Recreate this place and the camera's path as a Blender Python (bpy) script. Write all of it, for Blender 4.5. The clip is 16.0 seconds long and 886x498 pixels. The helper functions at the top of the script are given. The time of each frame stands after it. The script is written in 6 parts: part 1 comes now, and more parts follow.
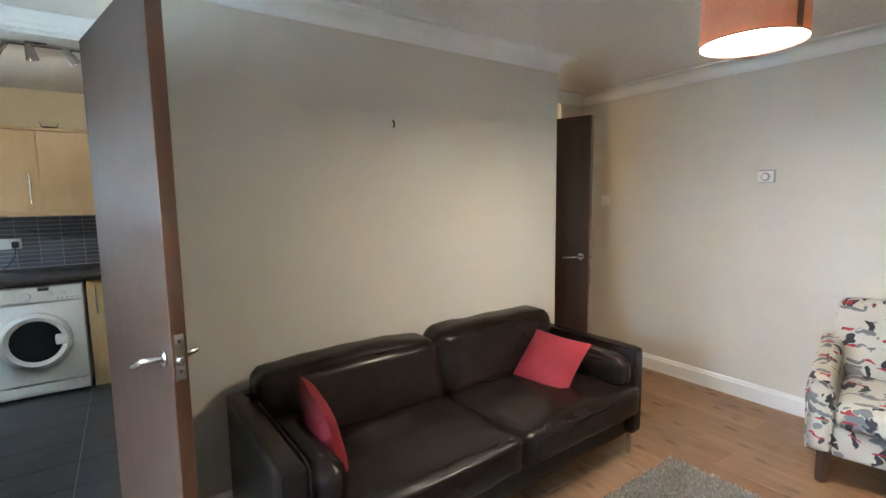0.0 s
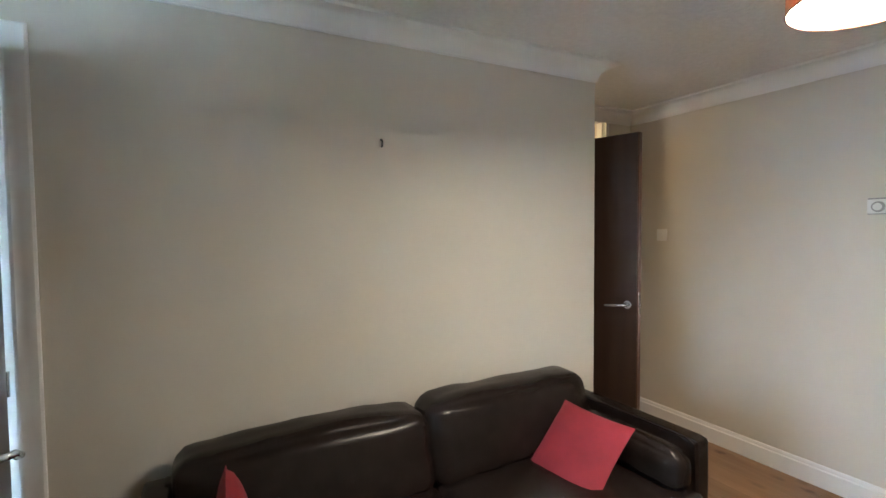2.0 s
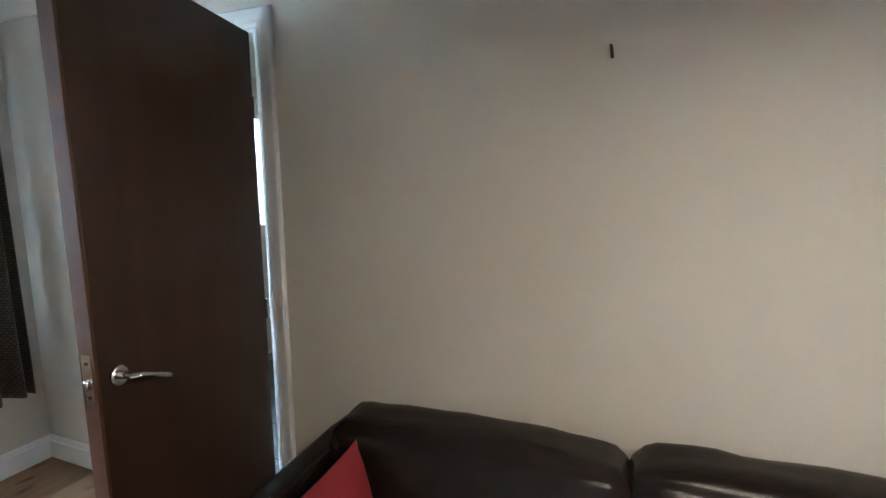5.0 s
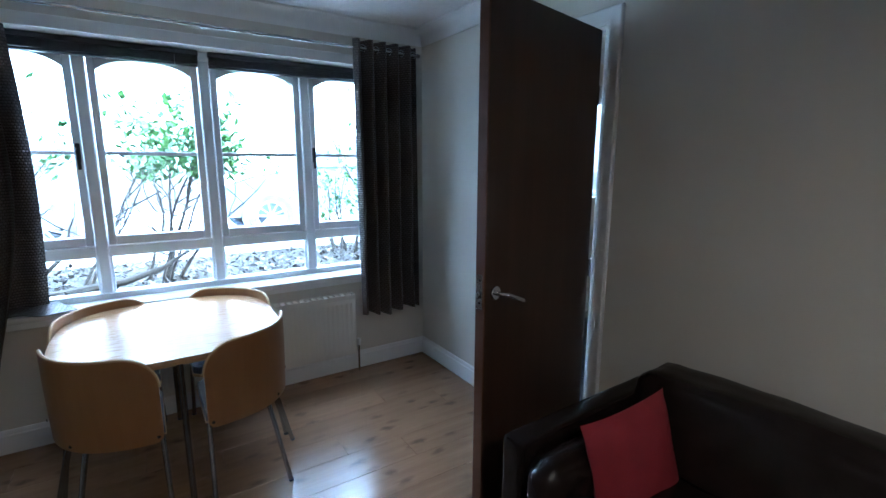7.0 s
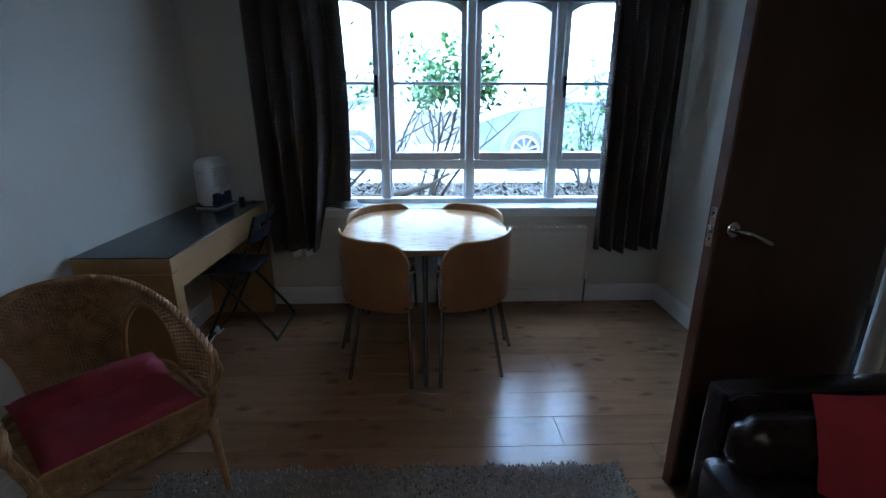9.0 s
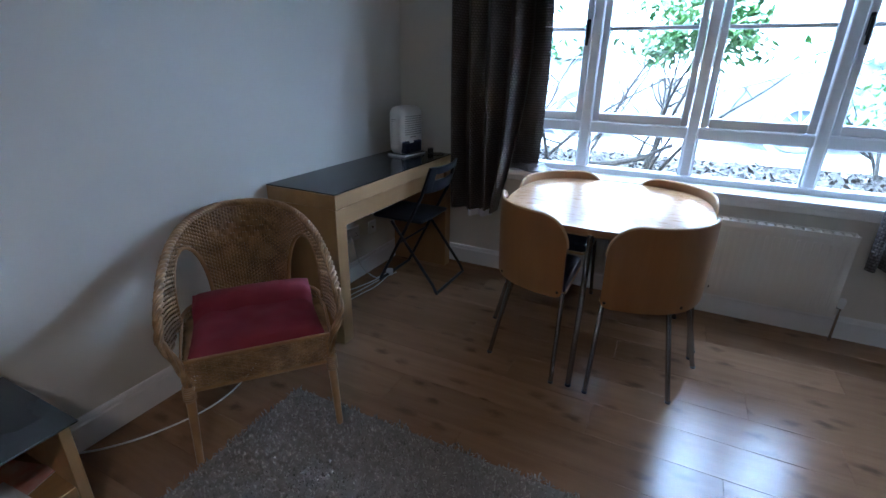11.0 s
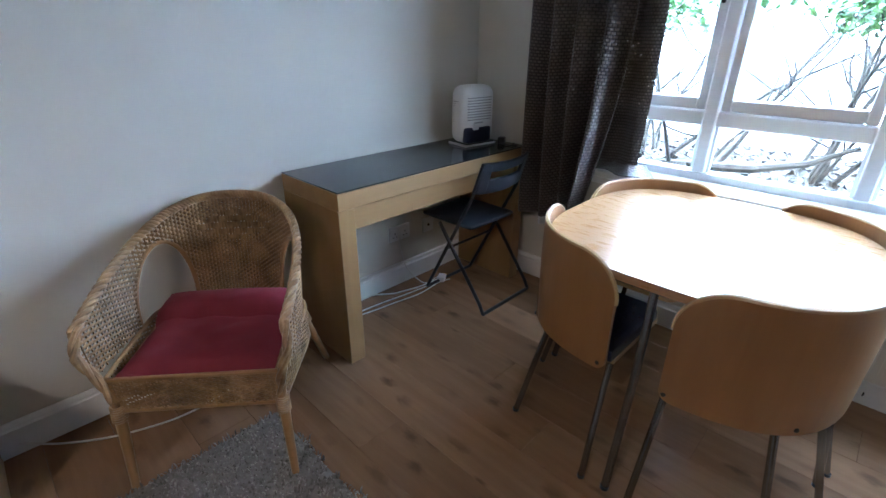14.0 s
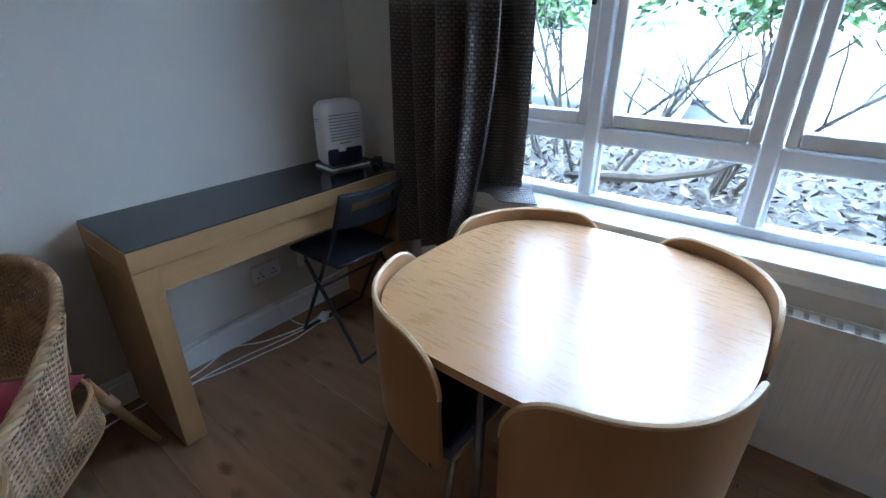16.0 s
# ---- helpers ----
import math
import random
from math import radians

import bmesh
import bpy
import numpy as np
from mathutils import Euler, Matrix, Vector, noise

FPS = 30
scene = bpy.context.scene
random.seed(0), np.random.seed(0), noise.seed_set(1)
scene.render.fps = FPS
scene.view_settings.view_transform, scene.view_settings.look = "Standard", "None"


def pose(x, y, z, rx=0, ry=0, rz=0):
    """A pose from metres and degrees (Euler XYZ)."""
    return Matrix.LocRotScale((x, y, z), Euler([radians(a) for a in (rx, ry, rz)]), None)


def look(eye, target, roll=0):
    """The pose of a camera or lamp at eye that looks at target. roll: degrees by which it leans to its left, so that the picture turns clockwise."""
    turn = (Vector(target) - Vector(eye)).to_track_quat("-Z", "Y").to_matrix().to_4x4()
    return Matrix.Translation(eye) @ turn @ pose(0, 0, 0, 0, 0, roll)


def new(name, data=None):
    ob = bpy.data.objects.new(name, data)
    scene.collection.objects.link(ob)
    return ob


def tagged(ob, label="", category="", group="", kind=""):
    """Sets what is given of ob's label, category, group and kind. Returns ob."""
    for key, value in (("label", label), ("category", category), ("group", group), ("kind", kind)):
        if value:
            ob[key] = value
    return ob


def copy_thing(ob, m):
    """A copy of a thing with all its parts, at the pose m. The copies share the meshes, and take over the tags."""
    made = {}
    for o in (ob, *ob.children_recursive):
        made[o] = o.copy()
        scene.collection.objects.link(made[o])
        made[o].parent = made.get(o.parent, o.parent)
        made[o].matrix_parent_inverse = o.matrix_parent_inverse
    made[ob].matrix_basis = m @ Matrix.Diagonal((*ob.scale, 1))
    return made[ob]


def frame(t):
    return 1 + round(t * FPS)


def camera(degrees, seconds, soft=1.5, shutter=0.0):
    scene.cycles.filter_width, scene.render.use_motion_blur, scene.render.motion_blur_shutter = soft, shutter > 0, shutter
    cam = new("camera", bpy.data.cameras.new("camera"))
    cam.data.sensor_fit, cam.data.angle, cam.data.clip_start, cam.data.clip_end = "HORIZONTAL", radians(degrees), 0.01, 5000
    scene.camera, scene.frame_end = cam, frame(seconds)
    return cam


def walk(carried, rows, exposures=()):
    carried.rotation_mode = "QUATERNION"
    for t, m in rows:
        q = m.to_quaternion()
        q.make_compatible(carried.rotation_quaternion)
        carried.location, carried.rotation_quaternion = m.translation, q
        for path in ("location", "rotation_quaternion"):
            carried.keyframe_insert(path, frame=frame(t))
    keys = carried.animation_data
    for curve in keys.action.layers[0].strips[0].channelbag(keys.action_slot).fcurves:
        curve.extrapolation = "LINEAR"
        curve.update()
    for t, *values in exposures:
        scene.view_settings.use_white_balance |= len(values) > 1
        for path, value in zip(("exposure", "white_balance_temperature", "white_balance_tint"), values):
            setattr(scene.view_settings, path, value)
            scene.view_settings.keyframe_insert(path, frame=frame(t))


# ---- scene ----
cam = camera(87.2, 16.0)

PATH = [
    (0, (-2.488, -2.244, 1.459), (-1.368, -0.602, 1.243), -0.8),
    (0.5, (-2.399, -2.15, 1.481), (-1.297, -0.487, 1.332), -0.7),
    (1, (-2.303, -2.081, 1.495), (-1.219, -0.403, 1.391), -0.6),
    (1.5, (-2.151, -2.022, 1.47), (-1.108, -0.318, 1.376), -0.6),
    (2, (-1.978, -1.955, 1.478), (-1.061, -0.18, 1.393), -0.5),
    (2.5, (-1.809, -1.898, 1.48), (-1.051, -0.051, 1.353), -0.4),
    (3, (-1.645, -1.783, 1.463), (-0.988, 0.1, 1.31), -0.3),
    (3.2, (-1.581, -1.715, 1.472), (-0.948, 0.175, 1.308), -0.2),
    (5.3, (-1.206, -1.463, 1.49), (-2.136, 0.281, 1.188), -0.5),
    (5.5, (-1.207, -1.477, 1.487), (-2.251, 0.202, 1.182), -0.4),
    (6, (-1.203, -1.561, 1.491), (-2.522, -0.087, 1.198), -0.2),
    (6.5, (-1.159, -1.689, 1.486), (-2.697, -0.452, 1.165), 0.0),
    (7, (-1.105, -1.774, 1.49), (-2.758, -0.71, 1.121), 0.2),
    (7.5, (-1.084, -1.807, 1.482), (-2.832, -0.913, 1.099), 0.4),
    (8, (-1.047, -1.811, 1.465), (-2.873, -1.134, 1.011), 0.3),
    (8.5, (-0.999, -1.765, 1.428), (-2.891, -1.389, 0.898), 0.3),
    (9, (-0.974, -1.695, 1.407), (-2.881, -1.635, 0.806), 0.1),
    (9.5, (-1.007, -1.645, 1.387), (-2.893, -1.837, 0.75), 0.2),
    (9.7, (-1.037, -1.636, 1.375), (-2.909, -1.91, 0.725), 0.4),
    (11.8, (-1.433, -1.386, 1.319), (-2.912, -2.47, 0.521), 0.5),
    (12, (-1.47, -1.384, 1.321), (-2.903, -2.515, 0.506), 0.4),
    (12.5, (-1.61, -1.378, 1.302), (-2.948, -2.597, 0.45), 0.5),
    (13, (-1.736, -1.398, 1.306), (-3.054, -2.624, 0.436), 0.4),
    (13.5, (-1.847, -1.387, 1.312), (-3.159, -2.647, 0.481), 0.3),
    (14, (-1.963, -1.365, 1.305), (-3.27, -2.633, 0.477), 0.4),
    (14.5, (-2.086, -1.331, 1.315), (-3.375, -2.607, 0.471), 0.4),
    (15, (-2.206, -1.303, 1.339), (-3.495, -2.571, 0.484), 0.2),
    (15.5, (-2.34, -1.292, 1.35), (-3.677, -2.517, 0.506), 0.1),
    (16, (-2.491, -1.305, 1.364), (-3.907, -2.43, 0.51), -0.3),
]
EXPOSURES = [(0, 1.72, 5650, 10), (3.2, 1.52, 5500, 10), (5.5, 1.45, 5450, 12), (6, 1.5, 5200, 12), (6.5, 0.88, 4950, 12), (7, 0.22, 4850, 12), (7.5, -0.28, 4850, 12), (8, -0.55, 4850, 12), (8.5, -0.85, 4850, 12), (9, -0.72, 4850, 12), (9.5, -0.4, 4850, 14), (11.8, 0.45, 5000, 17), (12.8, 0.95, 5100, 17), (14, 0.98, 5150, 16), (15, 0.72, 5150, 16), (16, 0.2, 5050, 15)]
walk(cam, [(t, look(eye, target, roll)) for t, eye, target, roll in PATH], EXPOSURES)

# ---- world, sun and large lights ----
world = bpy.data.worlds.new("world")
scene.world = world
world.use_nodes = True
wn = world.node_tree
sky = wn.nodes.new("ShaderNodeTexSky")
sky.sky_type = "NISHITA"
sky.sun_disc = False
sky.sun_elevation = radians(42)
sky.sun_rotation = radians(250)
sky.air_density, sky.dust_density, sky.ozone_density = 1.0, 4.0, 1.0
wn.nodes["Background"].inputs["Strength"].default_value = 0.15
wn.links.new(sky.outputs["Color"], wn.nodes["Background"].inputs["Color"])

sun = bpy.data.lights.new("sun", "SUN")
sun.energy, sun.angle, sun.color = 1.2, radians(12), (1.0, 0.96, 0.9)
new("sun", sun).matrix_world = look((-14, -5, 14), (-5, 0, 0))


def point(name, loc, watts, colour, radius=0.04):
    lamp = bpy.data.lights.new(name, "POINT")
    lamp.energy, lamp.color, lamp.shadow_soft_size = watts, colour, radius
    ob = new(name, lamp)
    ob.location = loc
    return ob


# bulbs that are lit: the pendant, the kitchen spots, the hall
point("pendant_bulb", (-0.62, -1.455, 2.1), 2.5, (1.0, 0.72, 0.42), 0.05)
point("hall_bulb", (0.2, 1.5, 2.2), 8, (1.0, 0.66, 0.3), 0.15)
for sx in (-3.25, -3.0, -2.75):
    spot = bpy.data.lights.new("kitchen_spot_bulb", "SPOT")
    spot.energy, spot.color, spot.spot_size, spot.shadow_soft_size = 2.2, (1.0, 0.82, 0.55), radians(110), 0.03
    new("kitchen_spot_bulb", spot).matrix_world = look((sx + 0.1, 1.22, 2.22), (sx, 2.6, 1.5))

# ---- materials ----


def shader(name):
    m = bpy.data.materials.new(name)
    m.use_nodes = True
    nt = m.node_tree
    return m, nt, nt.nodes["Principled BSDF"]


def coords(nt, kind="Object", scale=(1, 1, 1), per_object=True):
    tc = nt.nodes.new("ShaderNodeTexCoord")
    mp = nt.nodes.new("ShaderNodeMapping")
    mp.inputs["Scale"].default_value = scale
    nt.links.new(tc.outputs[kind], mp.inputs["Vector"])
    if per_object:
        oi = nt.nodes.new("ShaderNodeObjectInfo")
        mul = nt.nodes.new("ShaderNodeVectorMath")
        mul.operation = "SCALE"
        mul.inputs[0].default_value = (7.3, 11.1, 5.7)
        nt.links.new(oi.outputs["Random"], mul.inputs["Scale"])
        nt.links.new(mul.outputs[0], mp.inputs["Location"])
    return mp.outputs["Vector"]


def noise_tex(nt, vec, scale, detail=4.0, rough=0.55, dist=0.0):
    n = nt.nodes.new("ShaderNodeTexNoise")
    n.inputs["Scale"].default_value = scale
    n.inputs["Detail"].default_value = detail
    n.inputs["Roughness"].default_value = rough
    n.inputs["Distortion"].default_value = dist
    nt.links.new(vec, n.inputs["Vector"])
    return n.outputs["Fac"]


def ramp(nt, fac, stops):
    r = nt.nodes.new("ShaderNodeValToRGB")
    els = r.color_ramp.elements
    while len(els) < len(stops):
        els.new(0.5)
    for e, (p, c) in zip(els, stops):
        e.position = p
        e.color = (*c, 1.0) if len(c) == 3 else c
    nt.links.new(fac, r.inputs["Fac"])
    return r.outputs["Color"]


def mix(nt, fac, a, b, blend="MIX"):
    m = nt.nodes.new("ShaderNodeMix")
    m.data_type, m.blend_type = "RGBA", blend
    for sock, v in ((m.inputs[0], fac), (m.inputs[6], a), (m.inputs[7], b)):
        if isinstance(v, (int, float)):
            sock.default_value = v
        elif isinstance(v, tuple):
            sock.default_value = (*v, 1.0)
        else:
            nt.links.new(v, sock)
    return m.outputs[2]


def bump(nt, bsdf, height, strength, distance):
    b = nt.nodes.new("ShaderNodeBump")
    b.inputs["Strength"].default_value = strength
    b.inputs["Distance"].default_value = distance
    nt.links.new(height, b.inputs["Height"])
    nt.links.new(b.outputs["Normal"], bsdf.inputs["Normal"])


def plain(name, c1, c2, scale=6.0, rough=0.5, bump_scale=60.0, bump_dist=0.001, metal=0.0, rough_var=0.1, stretch=(1, 1, 1), coat=0.0):
    """A surface with blotches between two tones, fine relief and uneven gloss."""
    m, nt, b = shader(name)
    v = coords(nt, scale=stretch)
    big = noise_tex(nt, v, scale, 5)
    nt.links.new(ramp(nt, big, [(0.3, c1), (0.7, c2)]), b.inputs["Base Color"])
    fine = noise_tex(nt, v, bump_scale, 6)
    if bump_dist:
        bump(nt, b, fine, 0.6, bump_dist)
    r = nt.nodes.new("ShaderNodeMapRange")
    r.inputs["To Min"].default_value = max(rough - rough_var, 0.02)
    r.inputs["To Max"].default_value = min(rough + rough_var, 1.0)
    nt.links.new(fine, r.inputs["Value"])
    nt.links.new(r.outputs["Result"], b.inputs["Roughness"])
    b.inputs["Metallic"].default_value = metal
    b.inputs["Coat Weight"].default_value = coat
    return m


def wood(name, light, dark, grain=(1, 14, 14), scale=1.6, rough=0.4, knots=0.0, tone=0.25, gloss_bump=0.0004):
    """Grain drawn out along x of the object."""
    m, nt, b = shader(name)
    v = coords(nt, scale=grain)
    streak = noise_tex(nt, v, scale, 7, 0.6, 0.4)
    fine = noise_tex(nt, v, scale * 9, 4, 0.6)
    col = ramp(nt, streak, [(0.25, dark), (0.5, tuple((x + y) / 2 for x, y in zip(light, dark))), (0.75, light)])
    col = mix(nt, 0.25, col, ramp(nt, fine, [(0.3, dark), (0.7, light)]), "MULTIPLY")
    if knots:
        v2 = coords(nt, scale=(2.3, 4.6, 4.6))
        warp = noise_tex(nt, v2, 7.0, 4, 0.65)
        vo = nt.nodes.new("ShaderNodeTexVoronoi")
        vo.voronoi_dimensions = "2D"
        vo.inputs["Scale"].default_value = 1.7
        nt.links.new(v2, vo.inputs["Vector"])
        add = nt.nodes.new("ShaderNodeMath")
        add.operation = "MULTIPLY_ADD"
        add.inputs[1].default_value = 0.42
        nt.links.new(warp, add.inputs[0])
        nt.links.new(vo.outputs["Distance"], add.inputs[2])
        k = ramp(nt, add.outputs[0], [(0.26, (1, 1, 1)), (0.42, (0, 0, 0))])
        patch = ramp(nt, noise_tex(nt, v2, 1.3, 1), [(0.4, (0, 0, 0)), (0.6, (0.85, 0.85, 0.85))])
        k = mix(nt, 1.0, k, patch, "MULTIPLY")
        col = mix(nt, k, col, tuple(x * 0.34 for x in dark))
        col = mix(nt, knots, ramp(nt, add.outputs[0], [(0, light), (1, light)]), col)
    oi = nt.nodes.new("ShaderNodeObjectInfo")
    t = ramp(nt, oi.outputs["Random"], [(0, (1 - tone,) * 3), (1, (1, 1, 1))])
    col = mix(nt, 1.0, col, t, "MULTIPLY")
    nt.links.new(col, b.inputs["Base Color"])
    r = nt.nodes.new("ShaderNodeMapRange")
    r.inputs["To Min"].default_value, r.inputs["To Max"].default_value = rough - 0.03, rough + 0.05
    nt.links.new(fine, r.inputs["Value"])
    nt.links.new(r.outputs["Result"], b.inputs["Roughness"])
    bump(nt, b, fine, 0.4, gloss_bump)
    return m


M_WALL = plain("cream_wall_paint", (0.6, 0.565, 0.49), (0.63, 0.597, 0.523), 1.3, 0.55, 140, 0.0006)
M_KWALL = plain("yellow_kitchen_paint", (0.68, 0.6, 0.42), (0.71, 0.63, 0.45), 1.3, 0.6, 140, 0.0006)
M_WHITE = plain("white_gloss_paint", (0.74, 0.74, 0.72), (0.8, 0.8, 0.78), 3, 0.32, 90, 0.0004)
M_WINDOW = plain("white_window_paint", (0.72, 0.75, 0.78), (0.78, 0.8, 0.82), 3, 0.35, 90, 0.0004)
M_PLASTIC = plain("white_plastic", (0.72, 0.72, 0.7), (0.76, 0.76, 0.74), 3, 0.35, 200, 0.0002)
M_GREYPL = plain("grey_plastic", (0.3, 0.3, 0.29), (0.34, 0.34, 0.33), 3, 0.4, 200, 0.0002)
M_BLACKPL = plain("black_plastic", (0.011, 0.0115, 0.014), (0.018, 0.0185, 0.021), 6, 0.4, 120, 0.0003)
M_BLACKPL.node_tree.nodes["Principled BSDF"].inputs["Specular IOR Level"].default_value = 0.32
M_NAVY = plain("navy_plastic", (0.01, 0.012, 0.035), (0.016, 0.02, 0.05), 6, 0.3, 120, 0.0002)
M_CHROME = plain("brushed_steel", (0.56, 0.56, 0.57), (0.64, 0.64, 0.65), 20, 0.22, 300, 0.0001, metal=1.0)
M_LEGSTEEL = plain("satin_steel_tube", (0.24, 0.235, 0.23), (0.3, 0.295, 0.29), 5, 0.25, 300, 0.0, metal=1.0, rough_var=0.01)
M_DOOR = wood("dark_veneer", (0.072, 0.036, 0.021), (0.043, 0.021, 0.0125), (14, 14, 0.8), 1.2, 0.42, tone=0.05)
M_DOOREDGE = wood("door_lipping", (0.15, 0.064, 0.03), (0.1, 0.042, 0.02), (14, 14, 0.8), 1.2, 0.45, tone=0.05)
M_FLOOR = wood("oak_laminate", (0.36, 0.218, 0.122), (0.245, 0.14, 0.074), (1.0, 11, 11), 1.8, 0.22, knots=0.9, tone=0.18)
M_FLOOR.node_tree.nodes["Principled BSDF"].inputs["Specular IOR Level"].default_value = 0.34
M_BIRCH = wood("birch_veneer", (0.37, 0.19, 0.07), (0.29, 0.14, 0.05), (9, 9, 0.9), 1.4, 0.36, tone=0.06)
M_TABLETOP = wood("birch_tabletop", (0.45, 0.263, 0.116), (0.435, 0.252, 0.11), (9, 0.9, 9), 1.4, 0.27, tone=0.04, gloss_bump=0.00003)
M_BIRCHEDGE = wood("birch_ply_edge", (0.62, 0.45, 0.25), (0.5, 0.34, 0.17), (3, 3, 30), 2.0, 0.4, tone=0.04)
M_OAK = wood("oak_veneer", (0.44, 0.272, 0.115), (0.34, 0.2, 0.08), (0.8, 10, 10), 1.4, 0.45, tone=0.05)
M_OAKV = wood("oak_veneer_upright", (0.44, 0.272, 0.115), (0.34, 0.2, 0.08), (10, 10, 0.8), 1.4, 0.45, tone=0.05)
M_MAPLE = wood("pale_maple_front", (0.62, 0.46, 0.26), (0.54, 0.38, 0.2), (6, 6, 0.8), 1.2, 0.42, tone=0.06)
M_DARKGLASS = plain("dark_glass_top", (0.022, 0.022, 0.022), (0.03, 0.03, 0.03), 3, 0.14, 200, 0.0, rough_var=0.05)
M_DARKGLASS.node_tree.nodes["Principled BSDF"].inputs["Specular IOR Level"].default_value = 0.34
M_WORKTOP = plain("dark_worktop", (0.02, 0.018, 0.017), (0.04, 0.036, 0.033), 60, 0.3, 200, 0.0003)
M_SLATE = plain("dark_slate_tile", (0.028, 0.03, 0.032), (0.055, 0.057, 0.06), 5, 0.35, 40, 0.0012)
M_GROUT = plain("pale_grout", (0.3, 0.29, 0.27), (0.38, 0.37, 0.34), 20, 0.9, 200, 0.0006)
M_MOSAIC = plain("slate_blue_wall_tile", (0.06, 0.065, 0.085), (0.1, 0.105, 0.125), 3, 0.3, 60, 0.0004)
def leather_material():
    m, nt, b = shader("dark_brown_leather")
    v = coords(nt)
    soft = noise_tex(nt, v, 14, 2, 0.4)
    nt.links.new(ramp(nt, soft, [(0.3, (0.011, 0.0075, 0.0064)), (0.7, (0.016, 0.011, 0.0095))]), b.inputs["Base Color"])
    b.inputs["Roughness"].default_value = 0.26
    b.inputs["Specular IOR Level"].default_value = 0.22
    bump(nt, b, noise_tex(nt, v, 45, 5, 0.6, 1.2), 0.25, 0.0025)
    return m


M_LEATHER = leather_material()
M_RED = plain("red_cotton", (0.2, 0.012, 0.02), (0.25, 0.016, 0.026), 9, 0.85, 420, 0.0012)
M_BURGUNDY = plain("burgundy_cotton", (0.155, 0.009, 0.02), (0.2, 0.014, 0.027), 9, 0.85, 420, 0.0012)
M_RADIATOR = plain("white_enamel", (0.7, 0.68, 0.62), (0.74, 0.72, 0.66), 3, 0.35, 90, 0.0003)
M_PAPER = plain("white_paper", (0.66, 0.66, 0.68), (0.74, 0.74, 0.76), 8, 0.6, 60, 0.0003)
M_PINK = plain("pink_print", (0.6, 0.2, 0.16), (0.7, 0.5, 0.45), 16, 0.5, 60, 0.0002)
M_BLUEGREY = plain("grey_blue_print", (0.3, 0.34, 0.42), (0.4, 0.44, 0.5), 16, 0.5, 60, 0.0002)
M_BLIND = plain("dark_blind_slat", (0.05, 0.05, 0.052), (0.07, 0.07, 0.072), 10, 0.4, 80, 0.0002)
M_WHITECABLE = plain("white_cable", (0.65, 0.64, 0.6), (0.72, 0.7, 0.66), 9, 0.45, 80, 0.0001)
M_YELLOW = plain("yellow_plastic", (0.6, 0.42, 0.03), (0.66, 0.48, 0.05), 9, 0.45, 80, 0.0001)
M_CANE = plain("natural_cane", (0.12, 0.06, 0.023), (0.43, 0.262, 0.118), 18, 0.42, 160, 0.0006)
M_CANEPOLE = plain("cane_pole", (0.24, 0.12, 0.045), (0.34, 0.19, 0.075), 8, 0.35, 90, 0.0004)
# rubber colour raised to imitate the bleaching of bright outdoor light
M_TYRE = plain("lightened_tyre_rubber", (0.09, 0.09, 0.09), (0.13, 0.13, 0.13), 9, 0.8, 60, 0.001)
M_CARBLUE = plain("blue_grey_car_paint", (0.16, 0.2, 0.25), (0.18, 0.22, 0.27), 2, 0.3, 60, 0.0, coat=1.0)
M_CARSILVER = plain("silver_car_paint", (0.4, 0.42, 0.44), (0.44, 0.46, 0.48), 2, 0.3, 60, 0.0, coat=1.0)
M_ALLOY = plain("alloy_rim", (0.55, 0.55, 0.56), (0.62, 0.62, 0.63), 9, 0.3, 80, 0.0002, metal=0.9)
M_DRUMGLASS = plain("dark_door_glass", (0.015, 0.018, 0.02), (0.02, 0.024, 0.026), 2, 0.08, 60, 0.0)
M_CARGLASS = plain("tinted_car_glass", (0.16, 0.18, 0.19), (0.19, 0.21, 0.22), 2, 0.06, 60, 0.0)
M_SOIL = plain("leafy_soil", (0.012, 0.009, 0.006), (0.03, 0.022, 0.015), 5, 0.95, 26, 0.02)
M_ASPHALT = plain("pale_worn_concrete", (0.33, 0.33, 0.32), (0.4, 0.395, 0.385), 3, 0.9, 120, 0.004)
M_BARK = plain("shrub_bark", (0.025, 0.02, 0.015), (0.07, 0.058, 0.045), 14, 0.9, 60, 0.004)


def ceiling_material():
    m, nt, b = shader("swirled_plaster_ceiling")
    v = coords(nt)
    n1 = noise_tex(nt, v, 7.0, 5, 0.6, 2.6)
    n2 = noise_tex(nt, v, 38.0, 4)
    s = ramp(nt, n1, [(0.42, (0, 0, 0)), (0.56, (1, 1, 1))])
    h = mix(nt, 0.25, s, n2)
    bump(nt, b, h, 0.35, 0.008)
    nt.links.new(ramp(nt, n2, [(0.3, (0.71, 0.7, 0.68)), (0.7, (0.77, 0.76, 0.74))]), b.inputs["Base Color"])
    b.inputs["Roughness"].default_value = 0.8
    return m


M_CEIL = ceiling_material()


